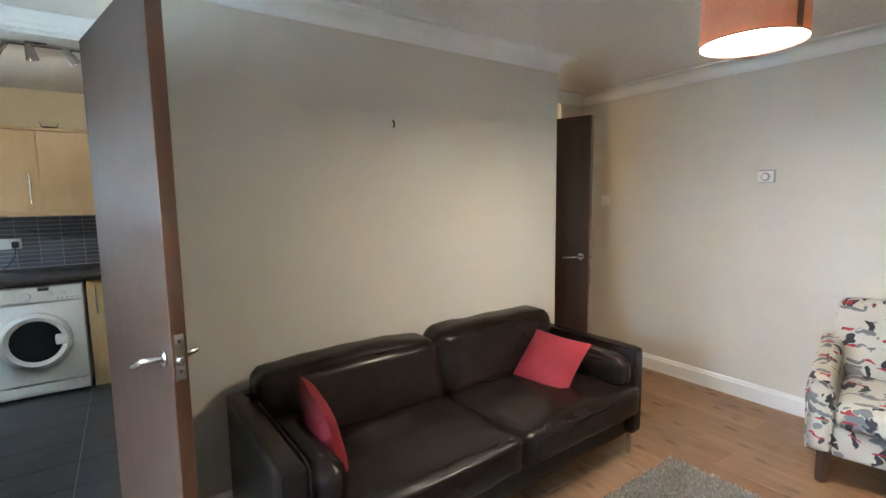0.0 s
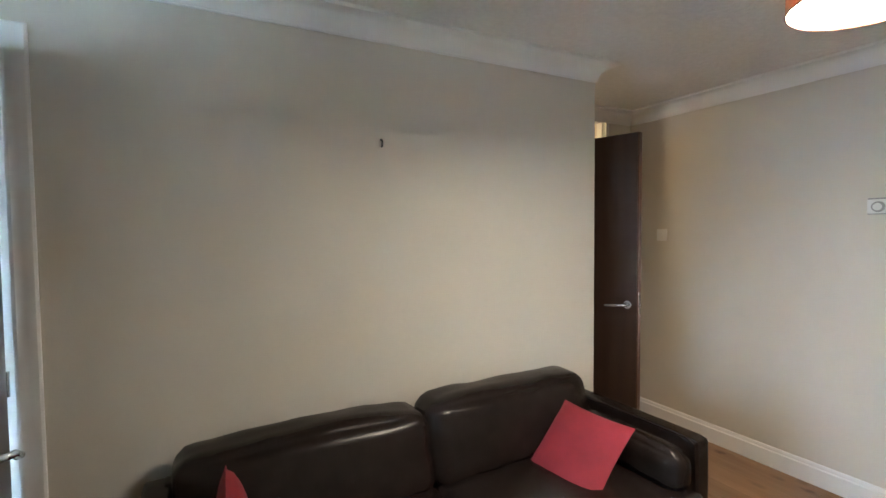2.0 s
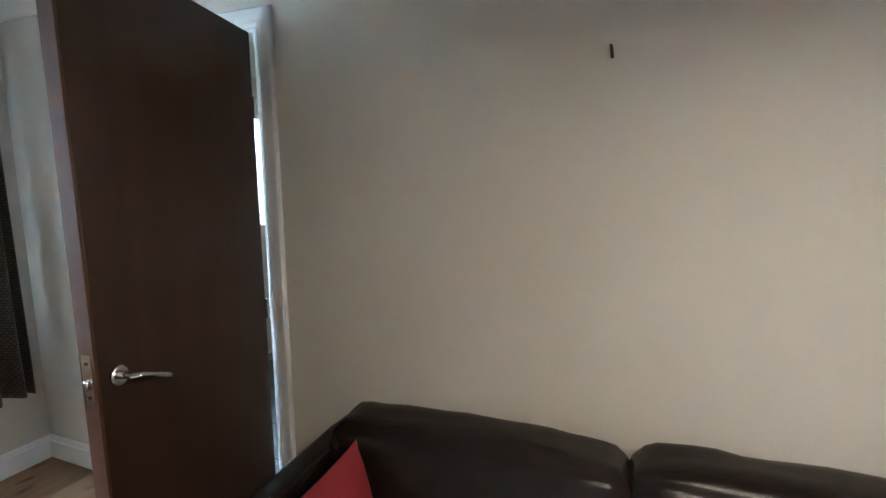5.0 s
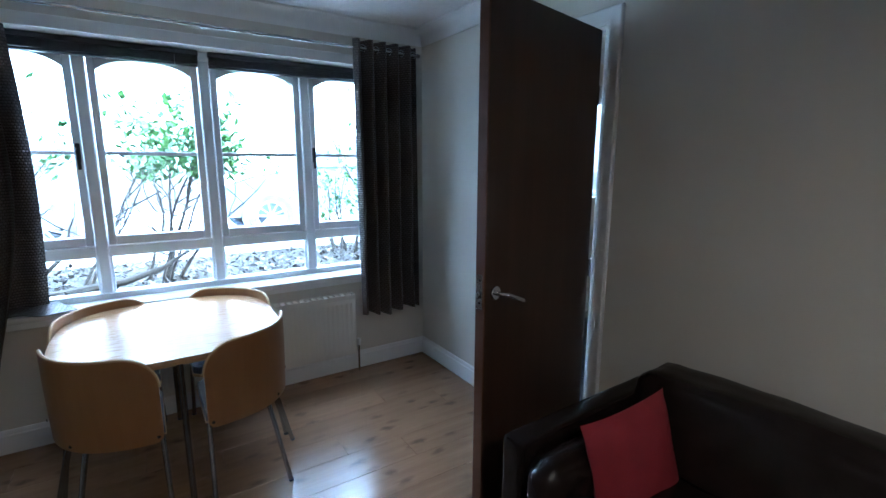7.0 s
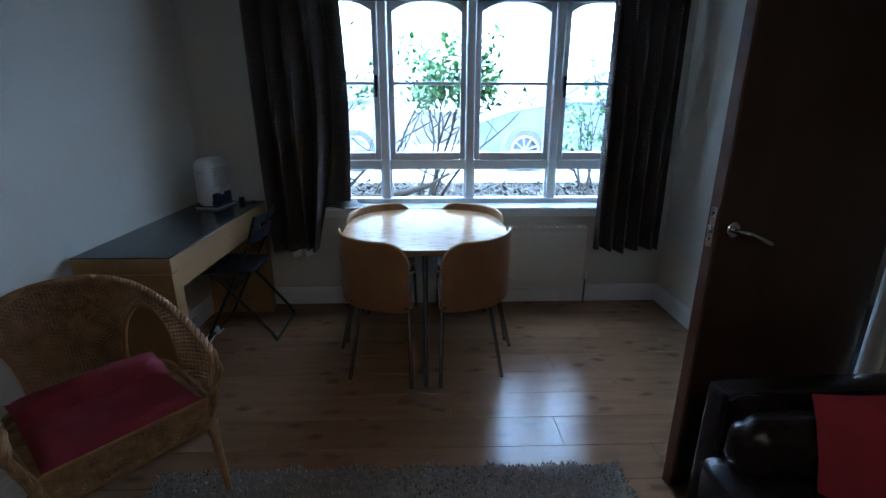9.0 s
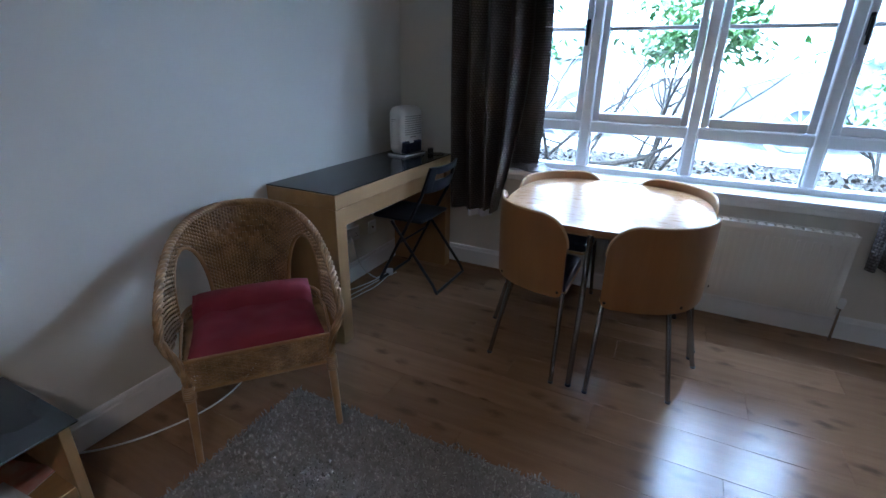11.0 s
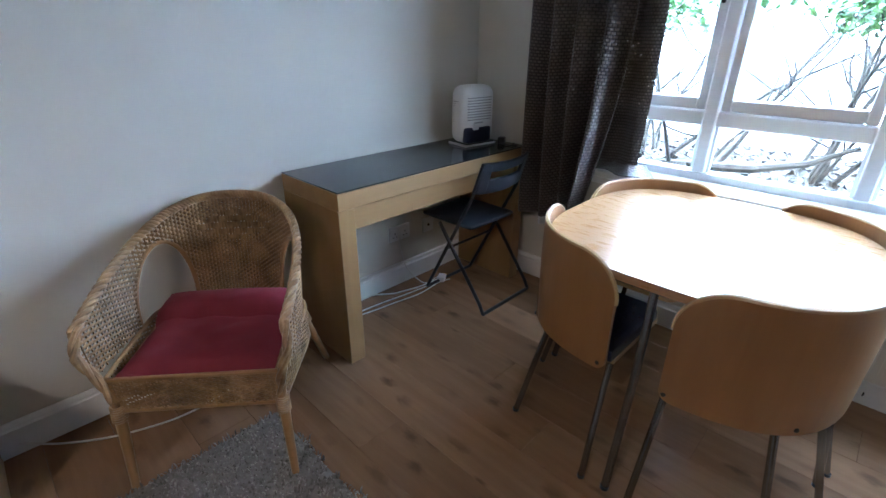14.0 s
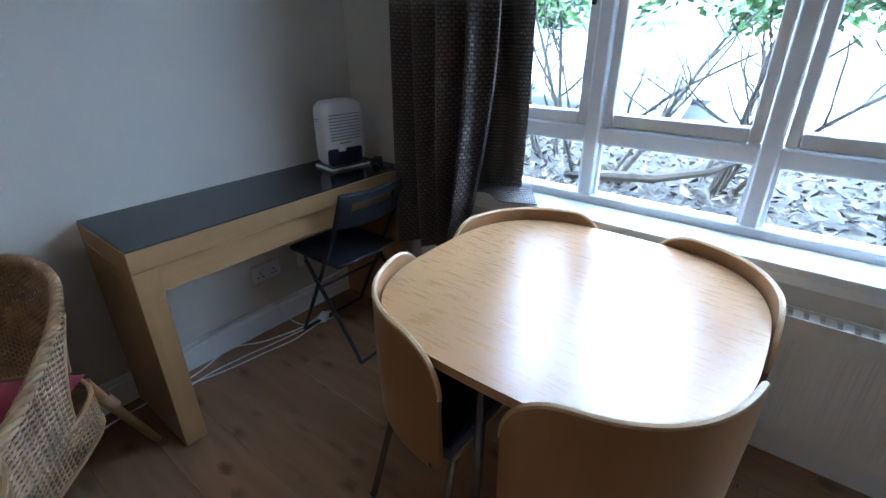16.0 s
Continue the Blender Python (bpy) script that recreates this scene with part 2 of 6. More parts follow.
def curtain_material():
    m, nt, b = shader("woven_brown_curtain")
    v = coords(nt, "UV", (1, 1, 1), False)
    br = nt.nodes.new("ShaderNodeTexBrick")
    br.inputs["Scale"].default_value = 1.0
    br.inputs["Brick Width"].default_value = 0.022
    br.inputs["Row Height"].default_value = 0.0145
    br.inputs["Mortar Size"].default_value = 0.0058
    br.inputs["Mortar Smooth"].default_value = 1.0
    br.inputs["Color1"].default_value = (0.125, 0.098, 0.082, 1)
    br.inputs["Color2"].default_value = (0.175, 0.14, 0.117, 1)
    br.inputs["Mortar"].default_value = (0.042, 0.032, 0.027, 1)
    nt.links.new(v, br.inputs["Vector"])
    n = noise_tex(nt, v, 900, 3)
    nt.links.new(mix(nt, 0.3, br.outputs["Color"], n, "MULTIPLY"), b.inputs["Base Color"])
    inv = nt.nodes.new("ShaderNodeMath")
    inv.operation = "SUBTRACT"
    inv.inputs[0].default_value = 1.0
    nt.links.new(br.outputs["Fac"], inv.inputs[1])
    bump(nt, b, inv.outputs[0], 0.9, 0.003)
    b.inputs["Roughness"].default_value = 0.5
    return m


M_CURTAIN = curtain_material()


def glass_material():
    m, nt, b = shader("window_glass")
    b.inputs["Base Color"].default_value = (0.95, 0.98, 0.97, 1)
    b.inputs["Transmission Weight"].default_value = 1.0
    b.inputs["Roughness"].default_value = 0.0
    b.inputs["IOR"].default_value = 1.45
    return m


M_GLASS = glass_material()


def glow_material(name, colour, strength):
    m, nt, b = shader(name)
    b.inputs["Base Color"].default_value = (0.8, 0.8, 0.78, 1)
    b.inputs["Emission Color"].default_value = (*colour, 1)
    b.inputs["Emission Strength"].default_value = strength
    return m


M_DIFFUSER = glow_material("lit_diffuser", (1.0, 0.8, 0.55), 44.0)
M_SPOTGLOW = glow_material("lit_spot_lens", (1.0, 0.9, 0.7), 14.0)


def shade_material():
    m, nt, b = shader("orange_fabric_shade")
    v = coords(nt)
    n = noise_tex(nt, v, 240, 5)
    w = noise_tex(nt, v, 22, 4)
    col = mix(nt, 0.4, ramp(nt, n, [(0.3, (0.36, 0.16, 0.08)), (0.7, (0.5, 0.24, 0.13))]), ramp(nt, w, [(0.3, (0.4, 0.18, 0.09)), (0.7, (0.5, 0.24, 0.13))]))
    nt.links.new(col, b.inputs["Base Color"])
    b.inputs["Roughness"].default_value = 0.85
    bump(nt, b, n, 0.6, 0.001)
    tr = nt.nodes.new("ShaderNodeBsdfTranslucent")
    nt.links.new(col, tr.inputs["Color"])
    mx = nt.nodes.new("ShaderNodeMixShader")
    mx.inputs[0].default_value = 0.2
    nt.links.new(b.outputs[0], mx.inputs[1])
    nt.links.new(tr.outputs[0], mx.inputs[2])
    nt.links.new(mx.outputs[0], nt.nodes["Material Output"].inputs["Surface"])
    return m


M_SHADE = shade_material()


def floral_material():
    """Cream cloth printed with grey and dark leaves and red twigs."""
    m, nt, b = shader("floral_print_cloth")
    v0 = coords(nt, "Object", (1, 1, 1), False)
    wob = nt.nodes.new("ShaderNodeTexNoise")
    wob.inputs["Scale"].default_value = 11.0
    nt.links.new(v0, wob.inputs["Vector"])
    sway = nt.nodes.new("ShaderNodeVectorMath")
    sway.operation = "MULTIPLY_ADD"
    sway.inputs[1].default_value = (0.13, 0.13, 0.13)
    nt.links.new(wob.outputs["Color"], sway.inputs[0])
    nt.links.new(v0, sway.inputs[2])
    v = sway.outputs[0]
    col = (0.5, 0.475, 0.415)
    layers = [((3.4, 15, 8), (0.4, 0.7, 0.2), (0.2, 0.2, 0.21), 0.33, 0.0), ((17, 4.5, 9), (0.9, 0.1, 0.6), (0.035, 0.035, 0.045), 0.3, 2.1),
              ((5, 11, 30), (0.3, 0.5, 1.2), (0.32, 0.035, 0.045), 0.2, 4.4), ((4, 14, 18), (0.2, 1.2, 0.4), (0.16, 0.165, 0.18), 0.26, 6.7)]
    for sc, rot, ink, size, off in layers:
        mp = nt.nodes.new("ShaderNodeMapping")
        mp.inputs["Scale"].default_value = sc
        mp.inputs["Rotation"].default_value = rot
        mp.inputs["Location"].default_value = (off, off * 1.3, off * 0.7)
        nt.links.new(v, mp.inputs["Vector"])
        vo = nt.nodes.new("ShaderNodeTexVoronoi")
        vo.inputs["Scale"].default_value = 1.0
        nt.links.new(mp.outputs["Vector"], vo.inputs["Vector"])
        k = ramp(nt, vo.outputs["Distance"], [(size, (1, 1, 1)), (size + 0.03, (0, 0, 0))])
        col = mix(nt, k, col, ink)
    nt.links.new(col, b.inputs["Base Color"])
    bump(nt, b, noise_tex(nt, v, 500, 3), 0.5, 0.001)
    b.inputs["Roughness"].default_value = 0.85
    return m


M_FLORAL = floral_material()


def rug_material():
    m, nt, b = shader("grey_shag_wool")
    g = nt.nodes.new("ShaderNodeNewGeometry")
    v = coords(nt)
    n = noise_tex(nt, v, 5, 4)
    c = ramp(nt, g.outputs["Random Per Island"], [(0.0, (0.165, 0.147, 0.127)), (0.5, (0.25, 0.223, 0.193)), (1.0, (0.43, 0.395, 0.345))])
    nt.links.new(mix(nt, 0.35, c, ramp(nt, n, [(0.3, (0.3, 0.28, 0.25)), (0.7, (0.9, 0.9, 0.9))]), "MULTIPLY"), b.inputs["Base Color"])
    b.inputs["Roughness"].default_value = 0.95
    return m


M_RUG = rug_material()
M_RUGBACK = plain("grey_wool_backing", (0.15, 0.133, 0.115), (0.22, 0.197, 0.17), 40, 0.95, 120, 0.003)

# ---- mesh helpers ----


def mesh_of(name, bm, material, smooth=False):
    bmesh.ops.recalc_face_normals(bm, faces=bm.faces[:])
    me = bpy.data.meshes.new(name)
    bm.to_mesh(me)
    bm.free()
    if material:
        me.materials.append(material)
    if smooth:
        me.polygons.foreach_set("use_smooth", [True] * len(me.polygons))
        me.set_sharp_from_angle(angle=radians(38))
    return me


def part(name, bm, material, parent, label="", smooth=True):
    ob = new(name, mesh_of(name, bm, material, smooth))
    ob.parent = parent
    if label:
        ob["label"] = label
    return ob


def thing(name, label, category, m=None, group="", kind=""):
    ob = new(name)
    ob.empty_display_size = 0.1
    if m:
        ob.matrix_world = m
    return tagged(ob, label, category, group, kind)


def solo(name, bm, material, label, category, group="", kind="", smooth=True, m=None):
    ob = new(name, mesh_of(name, bm, material, smooth))
    if m:
        ob.matrix_world = m
    return tagged(ob, label, category, group, kind)


def box(x0, y0, z0, x1, y1, z1, r=0.0, seg=2, bm=None):
    bm = bm or bmesh.new()
    vs = bmesh.ops.create_cube(bm, size=1.0)["verts"]
    bmesh.ops.scale(bm, vec=(abs(x1 - x0), abs(y1 - y0), abs(z1 - z0)), verts=vs)
    bmesh.ops.translate(bm, vec=((x0 + x1) / 2, (y0 + y1) / 2, (z0 + z1) / 2), verts=vs)
    if r > 0:
        es = list({e for v in vs for e in v.link_edges})
        bmesh.ops.bevel(bm, geom=es, offset=r, segments=seg, profile=0.5, affect="EDGES")
    return bm


def tube(points, radius, seg=8, bm=None, closed=False, caps=True):
    """A round bar along points; radius may be a list."""
    bm = bm or bmesh.new()
    pts = [Vector(p) for p in points]
    n = len(pts)
    rs = radius if isinstance(radius, (list, tuple)) else [radius] * n
    rings = []
    prev = None
    for i, p in enumerate(pts):
        a = pts[(i - 1) % n] if (closed or i > 0) else p
        c = pts[(i + 1) % n] if (closed or i < n - 1) else p
        d = (c - a).normalized()
        if prev is None:
            up = Vector((0, 0, 1)) if abs(d.z) < 0.9 else Vector((1, 0, 0))
            u = d.cross(up).normalized()
        else:
            u = (prev - d * prev.dot(d)).normalized()
        w = d.cross(u)
        prev = u
        rings.append([bm.verts.new(p + (u * math.cos(2 * math.pi * k / seg) + w * math.sin(2 * math.pi * k / seg)) * rs[i]) for k in range(seg)])
    m = n if closed else n - 1
    for i in range(m):
        r0, r1 = rings[i], rings[(i + 1) % n]
        for k in range(seg):
            bm.faces.new((r0[k], r0[(k + 1) % seg], r1[(k + 1) % seg], r1[k]))
    if caps and not closed:
        bm.faces.new(rings[0][::-1])
        bm.faces.new(rings[-1])
    return bm


def lathe(profile, seg=32, bm=None, m=None):
    """Turns (radius, z) pairs about the z axis."""
    bm = bm or bmesh.new()
    rings = []
    for r, z in profile:
        if r < 1e-6:
            rings.append([bm.verts.new((0, 0, z))])
        else:
            rings.append([bm.verts.new((r * math.cos(2 * math.pi * k / seg), r * math.sin(2 * math.pi * k / seg), z)) for k in range(seg)])
    for a, b in zip(rings, rings[1:]):
        for k in range(seg):
            k2 = (k + 1) % seg
            if len(a) == 1 and len(b) == 1:
                continue
            if len(a) == 1:
                bm.faces.new((a[0], b[k2], b[k]))
            elif len(b) == 1:
                bm.faces.new((a[k], a[k2], b[0]))
            else:
                bm.faces.new((a[k], a[k2], b[k2], b[k]))
    if m:
        bmesh.ops.transform(bm, matrix=m, verts=bm.verts[:])
    return bm


def grid_sheet(fn, nu, nv, thickness=0.0, uv=None, bm=None):
    """A sheet from fn(u, v); thickness gives it a back; uv: its size in metres."""
    bm = bm or bmesh.new()
    P = [[Vector(fn(i / nu, j / nv)) for j in range(nv + 1)] for i in range(nu + 1)]
    front = [[bm.verts.new(p) for p in row] for row in P]
    lay = bm.loops.layers.uv.verify() if uv else None

    def quad(vs, uvs):
        f = bm.faces.new(vs)
        if lay:
            for l, c in zip(f.loops, uvs):
                l[lay].uv = c
        return f

    for i in range(nu):
        for j in range(nv):
            c = [(i, j), (i + 1, j), (i + 1, j + 1), (i, j + 1)]
            quad([front[a][b] for a, b in c], [(a / nu * uv[0], b / nv * uv[1]) for a, b in c] if uv else None)
    if thickness:
        back = []
        for i in range(nu + 1):
            row = []
            for j in range(nv + 1):
                du = P[min(i + 1, nu)][j] - P[max(i - 1, 0)][j]
                dv = P[i][min(j + 1, nv)] - P[i][max(j - 1, 0)]
                row.append(bm.verts.new(P[i][j] - du.cross(dv).normalized() * thickness))
            back.append(row)
        for i in range(nu):
            for j in range(nv):
                c = [(i, j), (i, j + 1), (i + 1, j + 1), (i + 1, j)]
                quad([back[a][b] for a, b in c], [(a / nu * uv[0], b / nv * uv[1]) for a, b in c] if uv else None)
        loop = [(i, 0) for i in range(nu)] + [(nu, j) for j in range(nv)] + [(i, nv) for i in range(nu, 0, -1)] + [(0, j) for j in range(nv, 0, -1)]
        for a, b in zip(loop, loop[1:] + loop[:1]):
            quad([front[b[0]][b[1]], front[a[0]][a[1]], back[a[0]][a[1]], back[b[0]][b[1]]],
                 [(q[0] / nu * uv[0], q[1] / nv * uv[1]) for q in (b, a, a, b)] if uv else None)
    return bm


def pillow(sx, sy, sz, n=16, power=0.5, corner=0.06, m=None, sag=0.0, seed=0, crease=0.004):
    """A stuffed cushion, thickest in the middle, with drawn-in sides."""
    bm = bmesh.new()
    layers = []
    for s in (1, -1):
        rows = []
        for i in range(n + 1):
            row = []
            for j in range(n + 1):
                u, v = 2 * i / n - 1, 2 * j / n - 1
                h = max((1 - u ** 4) * (1 - v ** 4), 0.0) ** power
                x = u * sx / 2 * (1 - corner * (1 - v * v) * abs(u))
                y = v * sy / 2 * (1 - corner * (1 - u * u) * abs(v))
                z = s * sz / 2 * h - sag * (1 - u * u) * (1 - v * v)
                z += crease * h * noise.noise(Vector((x * 14 + seed, y * 14, s * 3.0)))
                if s == -1 and (i in (0, n) or j in (0, n)):
                    row.append(layers[0][i][j])
                else:
                    row.append(bm.verts.new((x, y, z)))
            rows.append(row)
        layers.append(rows)
    for s, rows in enumerate(layers):
        for i in range(n):
            for j in range(n):
                q = (rows[i][j], rows[i + 1][j], rows[i + 1][j + 1], rows[i][j + 1])
                bm.faces.new(q if s == 0 else q[::-1])
    if m:
        bmesh.ops.transform(bm, matrix=m, verts=bm.verts[:])
    return bm


def sweep(outline, profile, closed=False):
    """Runs a profile (distance into the room, height) along a plan line, with the room on the left, mitred at corners."""
    bm = bmesh.new()
    pts = [Vector((x, y, 0)) for x, y in outline]
    n = len(pts)
    rings = []
    for i, p in enumerate(pts):
        d0 = (p - pts[i - 1]).normalized() if (closed or i > 0) else None
        d1 = (pts[(i + 1) % n] - p).normalized() if (closed or i < n - 1) else None
        d0, d1 = d0 or d1, d1 or d0
        n0, n1 = Vector((-d0.y, d0.x, 0)), Vector((-d1.y, d1.x, 0))
        b = (n0 + n1)
        b = b / max(b.dot(n0), 0.2)
        rings.append([bm.verts.new(p + b * q + Vector((0, 0, z))) for q, z in profile])
    m = n if closed else n - 1
    k = len(profile)
    for i in range(m):
        a, c = rings[i], rings[(i + 1) % n]
        for j in range(k - 1):
            bm.faces.new((a[j], a[j + 1], c[j + 1], c[j]))
    if not closed:
        bm.faces.new(rings[0])
        bm.faces.new(rings[-1][::-1])
    return bm


# ---- the plan, in metres ----
XW, XB, YD, YS, H = -4.15, 1.10, -3.22, 0.0, 2.385
YR = 0.70          # end of the recess by the hall door
WIN = (-2.58, -0.22, 0.70, 2.115)   # window opening: y0, y1, z0, z1
XG = -4.295        # room face of the window joinery


def structure(name, bm, material, label, category, smooth=False):
    return solo(name, bm, material, label, category, kind="structure", smooth=smooth)


# walls
bm = box(XW, 0, 0, -3.35, 0.1, H)
box(-3.35, 0, 2.09, -2.52, 0.1, H, bm=bm)
box(-2.52, 0, 0, 0.0, 0.1, H, bm=bm)
structure("wall_sofa", bm, M_WALL, "cream painted wall behind the sofa with a kitchen doorway", "wall")
structure("wall_return", box(-0.1, 0.1, 0, 0.0, YR, H), M_WALL, "cream painted end of the wall beside the hall door", "wall")
bm = box(-0.1, YR, 0, 0.0, YR + 0.1, H)
box(0.0, YR, 2.33, 0.86, YR + 0.1, H, bm=bm)
box(0.86, YR, 0, XB, YR + 0.1, H, bm=bm)
structure("wall_hall", bm, M_WALL, "cream painted wall round the hall doorway", "wall")
structure("wall_east", box(XB, YD - 0.1, 0, XB + 0.1, 2.95, H), M_WALL, "cream painted wall with a door chime", "wall")
structure("wall_desk", box(XW, YD - 0.1, 0, XB, YD, H), M_WALL, "cream painted wall behind the desk", "wall")
y0, y1, z0, z1 = WIN
XO = XW - 0.25
bm = box(XO, YD - 0.1, -0.2, XW, y0, H)
box(XO, y0, -0.2, XW, y1, z0, bm=bm)
box(XO, y0, z1, XW, y1, H, bm=bm)
box(XO, y1, -0.2, XW, 1.40, H, bm=bm)
box(XO, 1.40, -0.2, XW, 2.30, 1.15, bm=bm)
box(XO, 1.40, 2.10, XW, 2.30, H, bm=bm)
box(XO, 2.30, -0.2, XW, 2.95, H, bm=bm)
structure("wall_window", bm, M_WALL, "cream painted outer wall with a wide window", "wall")
# kitchen and hall shells
structure("wall_kitchen_back", box(XW, 2.85, 0, -1.6, 2.95, H), M_KWALL, "pale yellow kitchen wall", "wall")
structure("wall_kitchen_side", box(-1.6, 0.1, 0, -1.5, 2.95, H), M_KWALL, "pale yellow kitchen wall", "wall")
structure("wall_hall_side", box(-1.1, 0.1, 0, -1.0, 2.95, H), M_KWALL, "warm cream hall wall", "wall")
structure("wall_hall_back", box(-1.0, 2.85, 0, XB, 2.95, H), M_KWALL, "warm cream hall wall", "wall")
structure("ceiling", box(XO, YD - 0.1, H, XB + 0.1, 2.95, H + 0.1), M_CEIL, "white ceiling with swirled plaster texture", "ceiling")

# coving, with a small bead along both edges
cov = [(0.0, -0.095), (0.008, -0.095), (0.008, -0.087)]
for k in range(9):
    a = math.pi / 2 * k / 8
    cov.append((0.012 + 0.075 * (1 - math.cos(a)), -0.087 + 0.073 * math.sin(a)))
cov += [(0.095, -0.014), (0.097, -0.004), (0.097, 0.0)]
room = [(XW, YD), (XB, YD), (XB, YR), (0, YR), (0, 0), (XW, 0)]
structure("trim_coving", sweep(room, [(q, H + z) for q, z in cov], True), M_WHITE, "white moulded plaster coving", "coving", True)
skirt = [(0.0, 0.125), (0.006, 0.125), (0.012, 0.117), (0.012, 0.104), (0.018, 0.098), (0.018, 0.0)]
structure("baseboard_main", sweep([(-3.42, 0), (XW, 0), (XW, YD), (XB, YD), (XB, YR), (0.90, YR)], skirt), M_WHITE, "white painted skirting board", "skirting", True)
structure("baseboard_sofa", sweep([(0, YR), (0, 0), (-2.45, 0)], skirt), M_WHITE, "white painted skirting board", "skirting", True)

# floors
structure("floor", box(XW, YD, -0.12, XB, YR + 0.1, -0.012), M_GROUT, "oak laminate plank floor", "floor")
structure("floor_kitchen", box(XW, 0.1, -0.12, -1.6, 2.85, -0.012), M_GROUT, "dark slate tiled kitchen floor", "floor")
structure("floor_hall", box(-1.0, YR + 0.1, -0.12, XB, 2.85, 0.0), M_FLOOR, "oak laminate hall floor", "floor")

# ---- window ----


def bar(name, parent, p, q, w=0.05, d=0.06, material=None, r=0.006):
    """A joinery member in the plane of the window, from (y, z) p to q; its room face is at XG."""
    return part(name, box(XG - d, p[0], p[1], XG, q[0], q[1], r, 1), material or M_WINDOW, parent)


win = thing("window_1", "white painted timber window of four lights with arched top sashes", "window", kind="structure")
y0, y1, z0, z1 = WIN
ZT, ZB = 0.988, 1.53          # transom and glazing bars
MULL = [-1.993, -1.403, -0.813]
edges = [y0] + MULL + [y1]
part("window_frame", box(XG - 0.08, y0, z0, XG, y0 + 0.05, z1, 0.005, 1), M_WINDOW, win)
part("window_frame", box(XG - 0.08, y1 - 0.05, z0, XG, y1, z1, 0.005, 1), M_WINDOW, win)
part("window_frame", box(XG - 0.08, y0 + 0.05, z1 - 0.05, XG, y1 - 0.05, z1, 0.005, 1), M_WINDOW, win)
part("window_frame", box(XG - 0.08, y0 + 0.05, z0, XG, y1 - 0.05, z0 + 0.045, 0.005, 1), M_WINDOW, win)
for ym in MULL:
    part("mullion", box(XG - 0.08, ym - 0.028, z0 + 0.045, XG + 0.002, ym + 0.028, z1 - 0.05, 0.006, 1), M_WINDOW, win)
for i in range(4):
    a = edges[i] + (0.05 if i == 0 else 0.028)
    b = edges[i + 1] - (0.05 if i == 3 else 0.028)
    part("transom", box(XG - 0.08, a, ZT - 0.035, XG - 0.002, b, ZT + 0.03, 0.006, 1), M_WINDOW, win)
    part("pane", box(XG - 0.05, a, z0 + 0.045, XG - 0.044, b, ZT - 0.035), M_GLASS, win, smooth=False).visible_shadow = False
    # bead round the fixed light below
    bm = box(XG - 0.044, a, z0 + 0.045, XG - 0.024, a + 0.012, ZT - 0.035)
    box(XG - 0.044, b - 0.012, z0 + 0.045, XG - 0.024, b, ZT - 0.035, bm=bm)
    part("bead", bm, M_WINDOW, win, smooth=False)
    # the opening sash above, its head cut to a flat arch
    sash = part("sash", box(XG - 0.06, a + 0.004, ZT + 0.032, XG - 0.014, a + 0.042, z1 - 0.052, 0.005, 1), M_WINDOW, win)
    part("stile", box(XG - 0.06, b - 0.042, ZT + 0.032, XG - 0.014, b - 0.004, z1 - 0.052, 0.005, 1), M_WINDOW, sash)
    part("bottom_rail", box(XG - 0.06, a + 0.042, ZT + 0.032, XG - 0.014, b - 0.042, ZT + 0.082, 0.005, 1), M_WINDOW, sash)
    part("glazing_bar", box(XG - 0.056, a + 0.042, ZB - 0.011, XG - 0.02, b - 0.042, ZB + 0.011, 0.004, 1), M_WINDOW, sash)
    bm = bmesh.new()
    n = 14
    ya, yb = a + 0.042, b - 0.042
    prof = []
    for k in range(n + 1):
        u = 2 * k / n - 1
        prof.append((ya + (yb - ya) * k / n, z1 - 0.085 - 0.06 * max(0.0, abs(u)) ** 3.0))
    for k in range(n):
        (p, h0), (q, h1) = prof[k], prof[k + 1]
        vs = [bm.verts.new(c) for c in ((XG - 0.06, p, h0), (XG - 0.06, q, h1), (XG - 0.06, q, z1 - 0.052), (XG - 0.06, p, z1 - 0.052),
                                        (XG - 0.014, p, h0), (XG - 0.014, q, h1), (XG - 0.014, q, z1 - 0.052), (XG - 0.014, p, z1 - 0.052))]
        for f in ((0, 1, 2, 3), (7, 6, 5, 4), (0, 4, 5, 1), (3, 2, 6, 7)):
            bm.faces.new([vs[j] for j in f])
    part("arched_rail", bm, M_WINDOW, sash, smooth=False)
    for lo, hi in ((ZT + 0.082, ZB - 0.011), (ZB + 0.011, z1 - 0.1)):
        part("pane", box(XG - 0.042, ya, lo, XG - 0.036, yb, hi), M_GLASS, sash, smooth=False).visible_shadow = False
    if i in (0, 3):
        yh = b - 0.022 if i == 0 else a + 0.022
        hb = box(XG - 0.014, yh - 0.011, ZB - 0.05, XG - 0.006, yh + 0.011, ZB + 0.05, 0.003, 1)
        box(XG - 0.006, yh - 0.008, ZB - 0.09, XG + 0.012, yh + 0.008, ZB + 0.03, 0.005, 2, bm=hb)
        part("window_handle", hb, M_BLACKPL, sash, "black casement handle")
part("window_sill", box(XG + 0.0, y0 - 0.0, z0 - 0.02, XW + 0.035, y1 + 0.0, z0 + 0.012, 0.008, 2), M_WHITE, win, "white painted window board")
part("sill_apron", box(XW + 0.001, y0 - 0.03, z0 - 0.055, XW + 0.02, y1 + 0.03, z0 - 0.02, 0.004, 1), M_WHITE, win)
part("lintel_board", box(XW + 0.001, y0 - 0.1, z1 - 0.002, XW + 0.016, y1 + 0.1, z1 + 0.06, 0.004, 1), M_WHITE, win)

